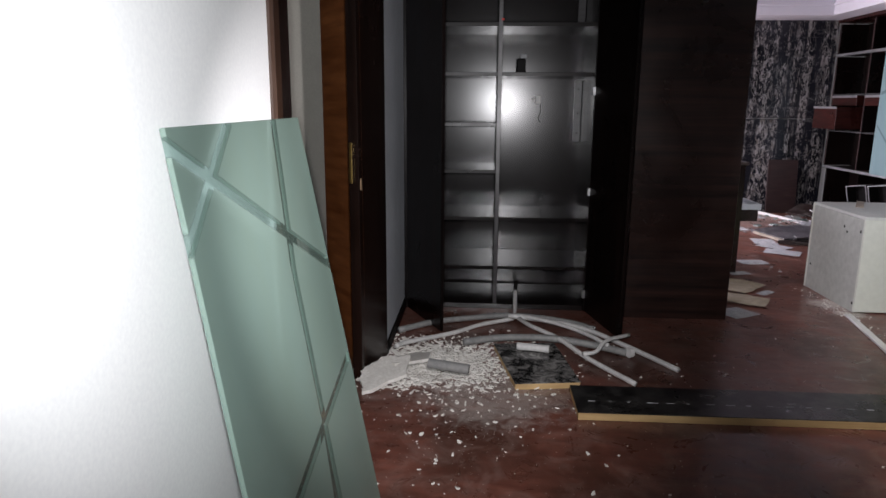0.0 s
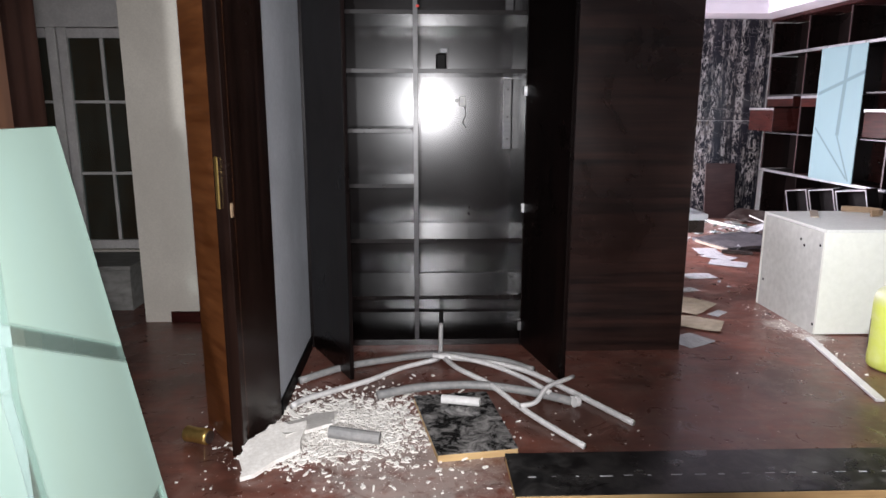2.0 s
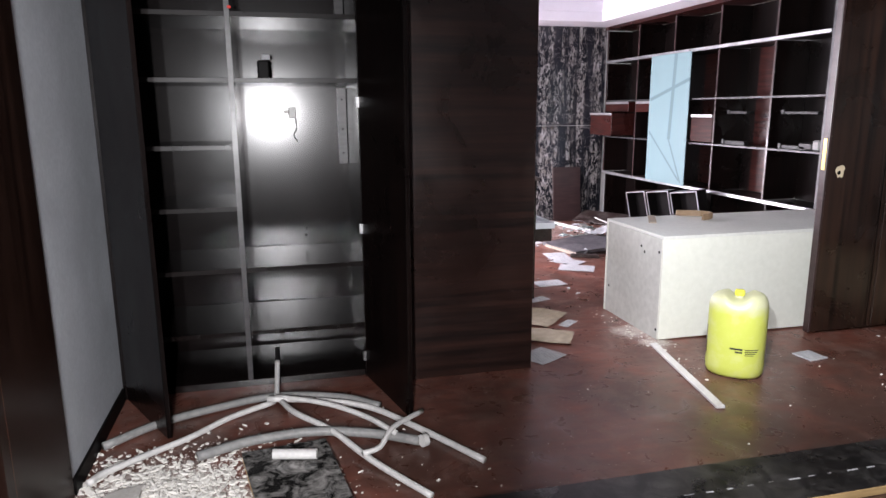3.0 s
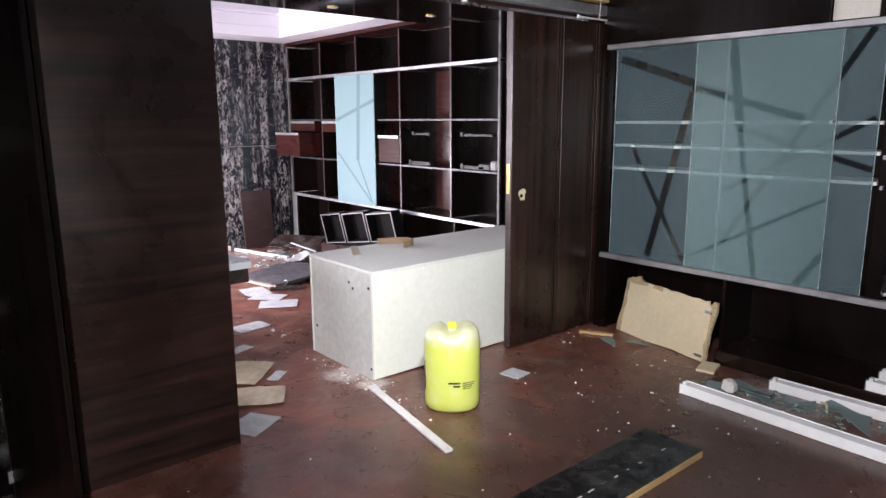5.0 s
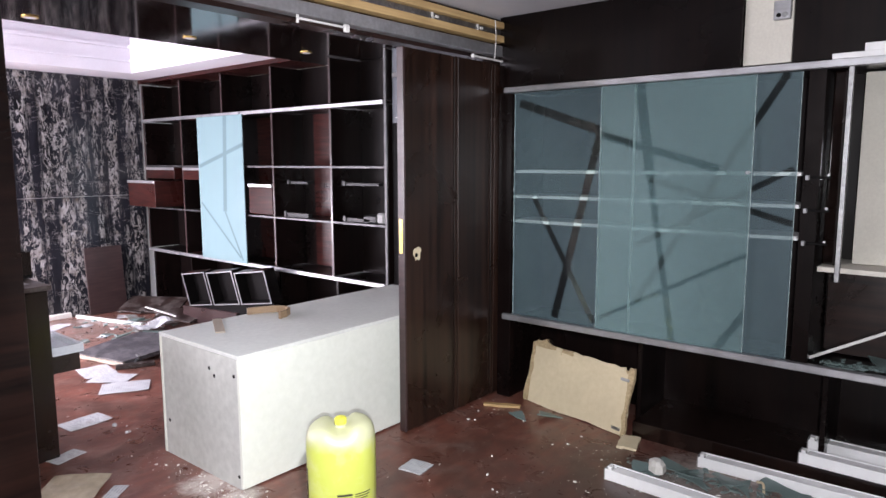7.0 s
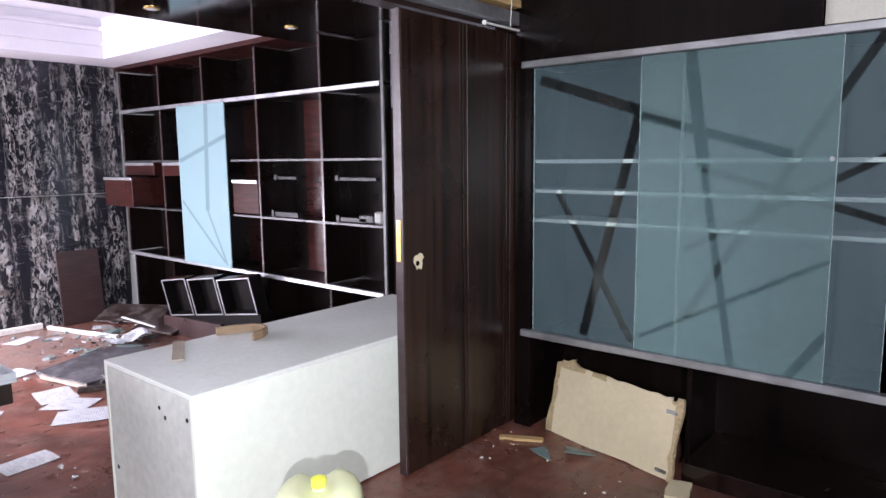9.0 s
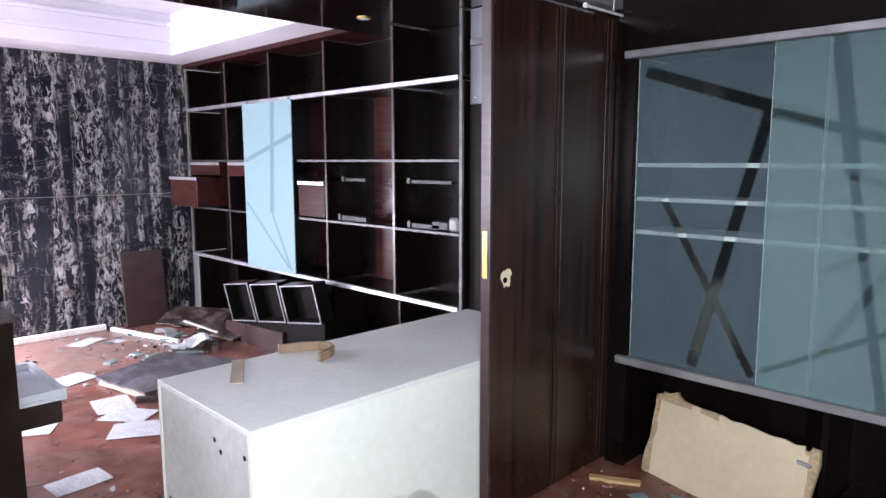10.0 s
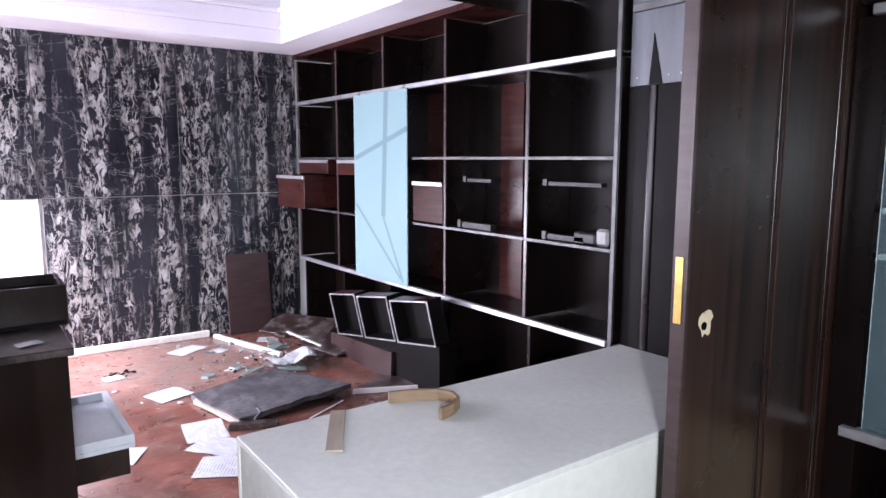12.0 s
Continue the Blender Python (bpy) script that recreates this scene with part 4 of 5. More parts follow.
def print_bar(a0, a1, z, h):
    """Raised print round the can's wall, from angle a0 to a1."""
    bm = bmesh.new()
    n, rows = 6, []
    for k in range(n + 1):
        a = radians(a0 + (a1 - a0) * k / n)
        rows.append([bm.verts.new((q * 1.04 * math.cos(a) / (abs(math.cos(a)) ** 2.35 + abs(math.sin(a)) ** 2.35) ** (1 / 2.35), 0.95 * q * math.sin(a) / (abs(math.cos(a)) ** 2.35 + abs(math.sin(a)) ** 2.35) ** (1 / 2.35), zz)) for q in (0.1358, 0.1373) for zz in (z, z + h)])
    for p, q in zip(rows, rows[1:]):
        bm.faces.new((p[2], q[2], q[3], p[3])), bm.faces.new((p[3], q[3], q[1], p[1])), bm.faces.new((p[0], q[0], q[2], p[2]))
    return bm


for a0, a1, z, h in ((262, 286, 0.158, 0.009), (272, 286, 0.142, 0.009), (290, 318, 0.160, 0.004), (290, 316, 0.150, 0.004), (291, 312, 0.140, 0.004), (291, 308, 0.131, 0.003)):
    part("print_line", print_bar(a0, a1, z, h), INK, can, local=True)
part("side_label", print_bar(196, 204, 0.10, 0.15), VENEER_RED, can, "dark red worn label", local=True)

# leaning buff board, white channels, shards
buff = thing("buff_panel", basis((4.055, 3.34, 0.004), (0.16, 0.73, 0), (0.085, 0.0, 0.37)), "torn buff fibreboard panel leaning in the corner", "board")
part("sheet", sheet(ragged([(0, 0), (0.735, 0), (0.72, 0.36), (0.66, 0.385), (0.55, 0.352), (0.0, 0.345)], 0.010, 21, 6), 0.018), CARD, buff, local=True)
part("torn_strip", sheet(ragged([(0.03, 0.335), (0.42, 0.335), (0.40, 0.372), (0.20, 0.362), (0.04, 0.368)], 0.008, 23, 4), 0.012), CARD, buff, "torn lighter strip", local=True).location.z = -0.0125
for x, y in ((0.035, 0.300), (0.045, 0.03)):
    part("latch", B(x - 0.028, x + 0.028, y - 0.008, y + 0.008, -0.008, -0.0003, 0.002), STEEL, buff, "small steel latch", local=True)
for pts, sd in (([(-0.012, -0.004), (0.012, -0.004), (0.020, 0.36), (-0.014, 0.37)], 31), ([(0.02, 0.335), (0.74, 0.345), (0.725, 0.372), (0.64, 0.40), (0.60, 0.372), (0.02, 0.352)], 33), ([(0.712, 0.0), (0.748, 0.0), (0.742, 0.36), (0.716, 0.36)], 35)):
    part("torn_edge", sheet(ragged(pts, 0.008, sd, 7), 0.016), CARD_TORN, buff, "torn brown fibrous edge", local=True).location.z = -0.004
part("chip", sheet(ragged([(0.50, 0.33), (0.54, 0.33), (0.54, 0.37), (0.50, 0.37)], 0.006, 5, 3), 0.010), CARD, buff, local=True).location.z = -0.0105
for x, y, rz, w, d, lab in ((4.02, 4.10, -62, 0.22, 0.035, "raw"), (3.99, 3.27, 15, 0.16, 0.10, "buff")):
    single("board_offcut", sheet(ragged([(-w / 2, -d / 2), (w / 2, -d / 2), (w / 2, d / 2), (-w / 2, d / 2)], 0.006, int(w * 100)), 0.014), CARD if lab == "buff" else PINE, pose(x, y, 0.002, 0, 0, rz), f"small {lab} wood offcut by the leaning board", "offcut")
single("tile", B(-0.062, 0.062, -0.062, 0.062, 0, 0.008, 0.001), PAPER, pose(3.075, 3.955, 0.001, 0, 0, 8), "pale square tile lying on the floor", "tile")


def channel(length, m, label):
    """An open white light channel with its end caps; it runs along its own x."""
    c = thing("light_channel", m, label, "light fitting", "white light channels")
    part("back", B(0, length, -0.036, 0.036, 0.0, 0.010, 0.001), ENAMEL, c, local=True)
    for y in (-0.036, 0.032):
        part("side", B(0, length, y, y + 0.004, 0.010, 0.052, 0.001), ENAMEL, c, local=True)
    part("cover", B(0.03, length, -0.0315, 0.0315, 0.042, 0.048, 0.002), ENAMEL, c, local=True)
    part("end_cap", B(-0.004, 0.001, -0.037, 0.037, 0.0, 0.053, 0.001), PLASTIC_GREY, c, local=True)
    part("socket", B(0.004, 0.024, -0.016, 0.016, 0.010, 0.058, 0.002), ENAMEL, c, local=True)
    return c


for a, b, z in (((3.58, 3.19), (3.545, 1.80), 0.002), ((3.985, 2.90), (4.03, 1.70), 0.002), ((4.14, 2.49), (4.13, 1.2), 0.086), ((4.33, 2.49), (4.34, 1.2), 0.086)):
    v = Vector(b) - Vector(a)
    channel(v.length, pose(a[0], a[1], z, 0, 0, math.degrees(math.atan2(v.y, v.x))), "white metal light channel lying on the floor" if z < 0.01 else "white metal light channel lying on the plinth")
for k, (x, y, s, rz) in enumerate(((3.74, 3.07, 0.15, 100), (3.81, 2.97, 0.20, 70), (3.84, 2.84, 0.22, 150), (3.76, 2.86, 0.17, 30), (3.88, 2.72, 0.18, 200), (3.80, 2.66, 0.16, 10), (3.92, 3.92, 0.12, 40), (4.03, 3.78, 0.15, 100), (3.90, 2.52, 0.18, 75), (3.82, 2.42, 0.20, 15), (3.86, 2.25, 0.18, 75))):
    single("glass_shard", sheet(ragged([(-s / 2, -s / 3), (s / 2, -s / 4), (s / 3, s / 2.5)], s / 12, k, 2), 0.005), SHARD, pose(x, y, 0.012 + 0.004 * (k % 3), 5 * ((k * 7) % 5 - 2), 4 * ((k * 5) % 5 - 2), rz), "broken shard of clear greenish glass on the floor", "glass shard", "glass shards")
for k, (x, y, s, rz) in enumerate(((4.26, 2.38, 0.13, 30), (4.30, 2.25, 0.16, 80), (4.27, 2.10, 0.15, 140), (4.36, 2.0, 0.22, 20), (4.28, 1.9, 0.16, 60), (4.42, 2.2, 0.2, 200), (4.30, 2.33, 0.14, 250), (4.34, 2.12, 0.17, 300), (4.26, 2.02, 0.12, 10))):
    single("glass_shard", sheet(ragged([(-s / 2, -s / 3), (s / 2, -s / 4), (s / 3, s / 2.5)], s / 12, 40 + k, 2), 0.006), SHARD, pose(x, y, 0.530 + 0.006 * (k % 3), 6 * (k % 3 - 1), 5 * (k % 2), rz), "broken shard of clear greenish glass on the shelf", "glass shard", "glass shards on the shelf")
flakes("glass_crumbs", [(3.83, 2.80, 0.05, 0.20, 240), (3.86, 2.35, 0.05, 0.25, 200), (3.75, 3.05, 0.05, 0.06, 60)], SHARD, "crumbled greenish safety glass on the floor", 23, 0.004, 0.028)
flakes("shelf_glass_crumbs", [(4.27, 2.20, 0.02, 0.14, 220), (4.38, 2.05, 0.05, 0.15, 160)], SHARD, "crumbled greenish safety glass on the shelf", 24, 0.004, 0.026).location.z = 0.54
hang = thing("fallen_glass_shelf", basis((4.235, 2.545, 0.534), (0.02, -1.0, 0.56), (0.25, 0.0, -0.02)), "broken clear glass shelf with a white edge, fallen aslant", "glass shelf")
part("pane", B(0.0, 1.15, 0.013, 0.28, -0.004, 0.004, 0.001), GLASS, hang, local=True)
part("edge_trim", B(0.0, 1.15, 0.0, 0.012, -0.007, 0.007, 0.002), PLASTIC_WHITE, hang, "white edge trim", local=True)
lit = thing("light_channel", pose(4.176, 2.48, 1.9185, 0, 0, -89.8), "white metal channel lying on the top rail", "light fitting", "white light channels")
part("back", B(0, 1.3, -0.016, 0.013, 0.0, 0.024, 0.002), ENAMEL, lit, local=True)
part("cover", B(0.12, 1.3, -0.012, 0.013, 0.0245, 0.058, 0.002), ENAMEL, lit, local=True)

# fittings of the wall unit
for z in (1.405, 1.255, 1.105):
    clip = thing("shelf_clip", pose(4.19, 2.535, z), "small steel shelf clip on the dark upright", "bracket", "shelf clips")
    part("plate", B(4.172, 4.1895, 2.541, 2.556, z - 0.012, z + 0.010, 0.002), ALU, clip)
    part("pin", B(4.178, 4.1895, 2.452, 2.537, z - 0.006, z + 0.006, 0.002), BLACK, clip)
    part("screw_head", tube([(4.170, 2.462, z + 0.012), (4.178, 2.462, z + 0.012)], 0.006, 8), ALU, clip)
part("upright", B(4.30, 4.34, 2.43, 2.49, 0.999, 1.884, 0.008), LACQUER, hall, "glossy dark upright")
part("upright", B(4.28, 4.295, 2.424, 2.442, 1.0, 1.884), VENEER_V, hall)
part("rear_board", B(4.52, 4.555, 0.9, 2.49, 0.53, 0.97), VENEER_H, hall, "dark horizontal-grained back board")
part("niche_side", B(4.4405, 4.539, 2.165, 2.18, 1.0, 1.88), WALL_CREAM, hall, "beige side of a recess")
part("niche_back", B(4.540, 4.558, 0.9, 2.179, 1.0, 1.88), SHADE_GREY, hall, "grey-green back of a recess")
vent = thing("socket_box", pose(4.51, 2.05, 1.80), "torn-out grey electric box high in the niche", "electric box")
part("box", B(4.48, 4.5395, 1.98, 2.12, 1.79, 1.868, 0.003), PLASTIC_GREY, vent)
part("slot", B(4.475, 4.4795, 2.0, 2.10, 1.80, 1.82, 0.001), BLACK, vent)
scraps = flakes("niche_scraps", [(4.40, 2.07, 0.03, 0.05, 34)], PAPER, "pale torn scraps on the niche shelf", 19, 0.006, 0.03)
scraps.location.z = 0.998
lamp_box = thing("junction_box", pose(4.20, 2.70, 2.16), "open metal fitting in the bare patch", "electric box")
part("box", B(4.190, 4.2145, 2.662, 2.735, 2.12, 2.205, 0.003), ALU, lamp_box)
part("knob", tube([(4.182, 2.685, 2.14), (4.1895, 2.685, 2.14)], 0.012, 10), STEEL, lamp_box)
part("knob", tube([(4.182, 2.712, 2.14), (4.1895, 2.712, 2.14)], 0.010, 10), BLACK, lamp_box)

# track fittings
br = thing("track_bracket", pose(2.80, 4.23, 2.09), "small white metal bracket hanging from the track", "bracket")
part("bar", B(2.66, 2.93, 4.238, 4.25, 2.086, 2.094, 0.001), PLASTIC_WHITE, br)
part("hook", B(2.925, 2.955, 4.236, 4.252, 2.070, 2.104, 0.003), PLASTIC_WHITE, br)
part("hook", B(2.656, 2.664, 4.238, 4.25, 2.070, 2.104, 0.001), PLASTIC_WHITE, br)
rod = thing("track_rod", pose(4.0, 4.23, 2.08), "thin white rod fixed under the track", "rod")
part("bar", tube([(3.90, 4.232, 2.075), (4.18, 4.232, 2.075)], 0.006, 8), PLASTIC_WHITE, rod)
part("tip", tube([(3.885, 4.232, 2.075), (3.90, 4.232, 2.075)], 0.011, 8), PLASTIC_WHITE, rod)
part("wire", tube([(4.09, 4.222, 2.30), (4.095, 4.219, 2.2), (4.088, 4.222, 2.08)], 0.003, 6), PLASTIC_WHITE, rod)
for x in (3.02, 3.55, 3.95):
    single("track_hanger", many((x, x + 0.012, 4.246, 4.2535, 2.224, 2.262), (x + 0.03, x + 0.055, 4.246, 4.2535, 2.236, 2.250)), PLASTIC_WHITE, Matrix(), "small pale metal hanger in the track", "hanger", "track hangers")

# things on the fallen cabinet
bent = bmesh.new()
path = [(2.90, 5.06), (2.99, 5.03), (3.05, 4.99), (3.075, 4.94), (3.06, 4.89), (3.01, 4.855), (2.955, 4.84)]
rows = []
for k, (x, y) in enumerate(path):
    a, b = path[max(0, k - 1)], path[min(len(path) - 1, k + 1)]
    n = Vector((-(b[1] - a[1]), b[0] - a[0])).normalized() * 0.006
    rows.append([bent.verts.new(p) for p in ((x - n.x, y - n.y, 0.632), (x + n.x, y + n.y, 0.632), (x + n.x, y + n.y, 0.670), (x - n.x, y - n.y, 0.670))])
for p, q in zip(rows, rows[1:]):
    for k in range(4):
        bent.faces.new((p[k], p[(k + 1) % 4], q[(k + 1) % 4], q[k]))
bent.faces.new(rows[0][::-1]), bent.faces.new(rows[-1])
bmesh.ops.recalc_face_normals(bent, faces=bent.faces[:])
single("bent_wood_strip", bent, TAN, Matrix(), "curved strip of bent plywood on the cream cabinet", "wood strip")
single("wood_strip", B(-0.024, 0.024, -0.15, 0.15, 0, 0.007, 0.001), FAWN, pose(2.655, 4.955, 0.6305, 0, 0, -29), "flat pale wood strip on the cream cabinet", "wood strip")
for y, z in ((4.60, 0.50), (4.64, 0.53), (4.44, 0.53), (4.43, 0.06), (5.03, 0.18)):
    part("screw_hole", tube([(2.4015, y, z), (2.4027, y, z)], 0.009, 10), BLACK, block)

# wardrobe contents
tag = single("key_pouch", prism([(0.19, 4.60), (0.25, 4.60), (0.25, 4.63), (0.19, 4.63)], 1.501, 1.60, 0.008), BLACK, Matrix(), "small black pouch standing on the shelf", "pouch")
single("pouch_flap", B(0.215, 0.255, 4.596, 4.604, 1.602, 1.625, 0.002), PAPER, Matrix(), "pale paper tag on the black pouch", "tag")
plug = thing("wall_plug", pose(0.36, 4.83, 1.33), "white plug with a short lead on the wardrobe back", "plug")
part("body", B(0.335, 0.375, 4.823, 4.848, 1.31, 1.37, 0.005), PLASTIC_WHITE, plug)
part("pin", B(0.312, 0.334, 4.832, 4.849, 1.335, 1.355, 0.003), PLASTIC_WHITE, plug)
part("lead", tube([(0.37, 4.836, 1.315), (0.375, 4.833, 1.26), (0.36, 4.838, 1.22), (0.378, 4.839, 1.185)], 0.004, 6), PLASTIC_GREY, plug)
led = single("indicator_light", B(0.082, 0.098, 4.292, 4.2995, 1.800, 1.812, 0.002), surface("red_lamp", (0.7, 0.02, 0.01), (0.8, 0.04, 0.02), 0.3), Matrix(), "tiny red indicator on the wardrobe divider", "indicator")
for x, z in ((0.40, 0.66), (0.405, 0.70), (0.60, 1.83)):
    yb = 4.868 - 0.0222 * (x + 0.5)
    single("cable_hole", tube([(x, yb - 0.002, z), (x, yb - 0.0005, z)], 0.008, 10), BLACK, Matrix(), "small dark hole in the wardrobe back", "hole")
single("dark_cable_end", tube([(0.2105, 4.288, 0.132), (0.212, 4.294, 0.150), (0.213, 4.300, 0.195)], 0.012, 10), BLACK, Matrix(), "black cable end rising in the wardrobe", "cable")

# ---- study ----
for x, y in ((2.24, 5.98), (3.12, 5.89), (3.96, 5.785)):
    d = thing("downlight", pose(x, y, 2.26), "small unlit recessed downlight with a brass ring", "downlight", "soffit downlights")
    part("ring", tube([(x, y, 2.2545), (x, y, 2.2595)], 0.042, 20), BRASS, d)
    part("lens", tube([(x, y, 2.2525), (x, y, 2.2542)], 0.030, 16), PLASTIC_WHITE, d)
part("skirting", B(2.27, 3.36, 8.640, 8.6745, 0.0, 0.05, 0.004), GYPSUM, marble, "bare plaster line along the floor")
single("white_trunking", B(-0.018, 0.018, -0.42, 0.42, 0, 0.03, 0.003), PLASTIC_WHITE, pose(3.50, 8.18, 0.002, 0, 0, 16), "white plastic trunking lying on the floor", "trunking")
single("brown_panel", B(-0.18, 0.18, -0.010, 0.010, 0, 0.655, 0.002), VENEER_PLUM, pose(3.69, 8.59, 0.003, -6, 0, 0), "red-brown veneered board leaning on the marble", "board")
slab = thing("dark_sheet", pose(2.83, 6.95, 0.004, 0, -3.5, 0), "dusty dark slab lying askew on rubble, its front edge broken", "slab")
part("plate", sheet(ragged([(0.0, 0.29), (0.10, -0.27), (0.81, -0.22), (0.55, 0.39)], 0.014, 31, 7), 0.030, 0.003, 3), STONE, slab, local=True)
part("broken_edge", sheet(ragged([(-0.012, 0.20), (0.085, -0.285), (0.105, -0.27), (0.012, 0.22)], 0.006, 37, 5), 0.022), FAWN, slab, "pale broken edge", local=True).location.z = 0.001
single("bent_fitting", tube([(2.98, 6.60, 0.008), (3.01, 6.66, 0.03), (3.05, 6.69, 0.045), (3.06, 6.75, 0.05)], 0.008, 8), STEEL, Matrix(), "small bent metal fitting by the broken slab", "fitting")
single("dark_block", B(-0.13, 0.13, -0.03, 0.03, 0, 0.03, 0.004), VENEER_WORN, pose(2.99, 6.62, 0.001, 0, 0, -24), "dark wooden offcut beside the sheet", "offcut")
edged = thing("edged_panel", pose(3.8, 6.72, 0.002), "dusty dark panel with a white front edge lying on the floor", "board")
part("sheet", prism([(3.672, 6.770), (4.045, 6.598), (4.15, 6.70), (3.95, 6.90)], 0.002, 0.032), VENEER_WORN, edged)
part("edge", prism([(3.664, 6.762), (4.038, 6.590), (4.0435, 6.5965), (3.6705, 6.7685)], 0.002, 0.034), ENAMEL, edged, "white front edge")
stand = bmesh.new()
cuboid(stand, 4.03, 4.15, 6.36, 7.66, 0.0, 1.0)
for v in stand.verts:
    if v.co.z > 0.5:
        v.co.z = 0.342 - 0.148 * (v.co.y - 6.33)
single("black_box", stand, BLACK, Matrix(), "long black drawer box under three fallen drawers", "box")
front = bmesh.new()
cuboid(front, 3.995, 4.022, 6.86, 7.74, 0.0, 1.0)
for v in front.verts:
    if v.co.z > 0.5:
        v.co.z = 0.185 - 0.055 * (v.co.y - 6.86)
        v.co.x += 0.006
bmesh.ops.bevel(front, geom=front.edges[:], offset=0.002, segments=1, affect="EDGES")
single("plum_board", front, VENEER_PLUM, Matrix(), "long plum-brown wooden board standing on edge in the rubble", "board")
for y, w, h in ((7.42, 0.35, 0.31), (7.00, 0.37, 0.30), (6.56, 0.40, 0.28)):
    d = thing("framed_box", pose(4.05, y, 0.348 - 0.148 * (y - 6.33), -8.4, -8, 4), "black drawer box with a silver frame standing on its side", "drawer", "three fallen drawers")
    part("back", B(0.045, 0.055, -w / 2, w / 2, 0.0, h, 0.001), BLACK, d, local=True)
    for y0 in (-w / 2, w / 2 - 0.012):
        part("side", B(-0.05, 0.0445, y0, y0 + 0.012, 0.0, h, 0.001), BLACK, d, local=True)
    part("base", B(-0.05, 0.0445, -w / 2 + 0.0125, w / 2 - 0.0125, 0.0, 0.012, 0.001), BLACK, d, local=True)
    part("top", B(-0.05, 0.0445, -w / 2 + 0.0125, w / 2 - 0.0125, h - 0.012, h, 0.001), VENEER_RED, d, local=True)
    for y0 in (-w / 2, w / 2 - 0.009):
        part("trim", B(-0.058, -0.0505, y0, y0 + 0.009, 0.0, h, 0.001), ALU, d, "silver frame bar", local=True)
    for z0 in (0.0, h - 0.009):
        part("trim", B(-0.058, -0.0505, -w / 2 + 0.0095, w / 2 - 0.0095, z0, z0 + 0.009, 0.001), ALU, d, "silver frame bar", local=True)
for o, u, v, w, h in (((3.72, 8.50, 0.01), (0.35, -0.55, 0.0), (0.30, 0.2, 0.12), 0.62, 0.30), ((3.84, 7.98, 0.012), (0.10, -0.60, 0.0), (0.25, 0.05, 0.06), 0.50, 0.22)):
    single("loose_panel", B(0, w, 0, h, 0, 0.016, 0.002), VENEER_WORN, basis(o, u, v), "dusty dark panel thrown against the shelf wall", "board", "loose panels")
single("white_stick", B(-0.15, 0.15, -0.012, 0.012, 0, 0.012, 0.002), PLASTIC_WHITE, pose(3.80, 7.78, 0.10, 0, 16, -55), "short white plastic strip lying on the rubble", "strip")


def scrap(x, y, w, h, rz, seed, z=0.001, mat=PAPER, label="crumpled sheet of white paper on the floor", name="paper", ripple=0.0025):
    return single(name, sheet(ragged([(-w / 2, -h / 2), (w / 2, -h / 2), (w / 2, h / 2), (-w / 2, h / 2)], 0.006, seed, 2), 0.0015, ripple, seed), mat, pose(x, y, z, 0, 0, rz), label, "paper" if mat is PAPER else "board", "loose papers" if mat is PAPER else "")


for k, (x, y, w, h, rz) in enumerate(((2.76, 6.72, 0.21, 0.28, -8), (2.76, 6.48, 0.20, 0.27, 38), (2.73, 6.23, 0.22, 0.30, 60), (2.74, 7.40, 0.22, 0.20, 20), (2.30, 6.65, 0.20, 0.26, 60), (3.10, 8.33, 0.16, 0.26, 120), (2.52, 7.93, 0.12, 0.10, 10), (3.24, 7.68, 0.12, 0.08, 30), (2.04, 5.40, 0.16, 0.10, 15), (2.30, 5.81, 0.24, 0.16, 5), (2.02, 4.83, 0.14, 0.07, 40), (1.64, 4.33, 0.22, 0.18, 30), (3.29, 8.18, 0.1, 0.1, 30), (3.69, 8.28, 0.15, 0.12, 60))):
    scrap(x, y, w, h, rz, 50 + k)
for k, (x, y, w, h, rz) in enumerate(((3.54, 7.55, 0.22, 0.16, 20), (3.64, 7.48, 0.16, 0.20, 70))):
    scrap(x, y, w, h, rz, 80 + k, 0.03 * k + 0.004, ripple=0.05, label="crumpled white paper on the rubble")
scrap(1.88, 4.98, 0.26, 0.34, -45, 91, 0.002, CARD_DIRTY, "torn piece of brown cardboard on the floor", "cardboard", 0.012)
scrap(1.79, 4.62, 0.30, 0.24, -30, 92, 0.003, CARD_DIRTY, "torn piece of brown cardboard on the floor", "cardboard", 0.01)
flakes("study_litter", [(2.75, 7.4, 0.2, 0.15, 40), (3.45, 7.7, 0.2, 0.2, 90), (2.6, 8.0, 0.3, 0.3, 22), (2.4, 5.6, 0.3, 0.5, 30)], PAPER, "small pale scraps scattered on the study floor", 14, 0.003, 0.03)
flakes("study_shards", [(3.64, 7.78, 0.13, 0.22, 60), (3.45, 7.95, 0.18, 0.20, 30), (3.30, 8.30, 0.25, 0.10, 24)], SHARD, "broken dusty glass and board pieces on the study floor", 27, 0.008, 0.075)
flakes("dark_litter", [(2.58, 8.0, 0.05, 0.04, 40), (3.55, 7.65, 0.2, 0.15, 80), (2.95, 6.9, 0.1, 0.1, 30)], BLACK, "small dark scraps scattered on the study floor", 15, 0.004, 0.03)

# pedestal with pulled-out drawers
ped = thing("desk_pedestal", pose(1.8, 5.7, 0), "near-black desk pedestal with drawers pulled out", "pedestal")
part("body", B(1.55, 2.02, 5.42, 6.02, 0.0, 0.86, 0.003), VENEER_V, ped)
part("top", B(1.54, 2.035, 5.40, 6.03, 0.8605, 0.885, 0.003), VENEER_WORN, ped)
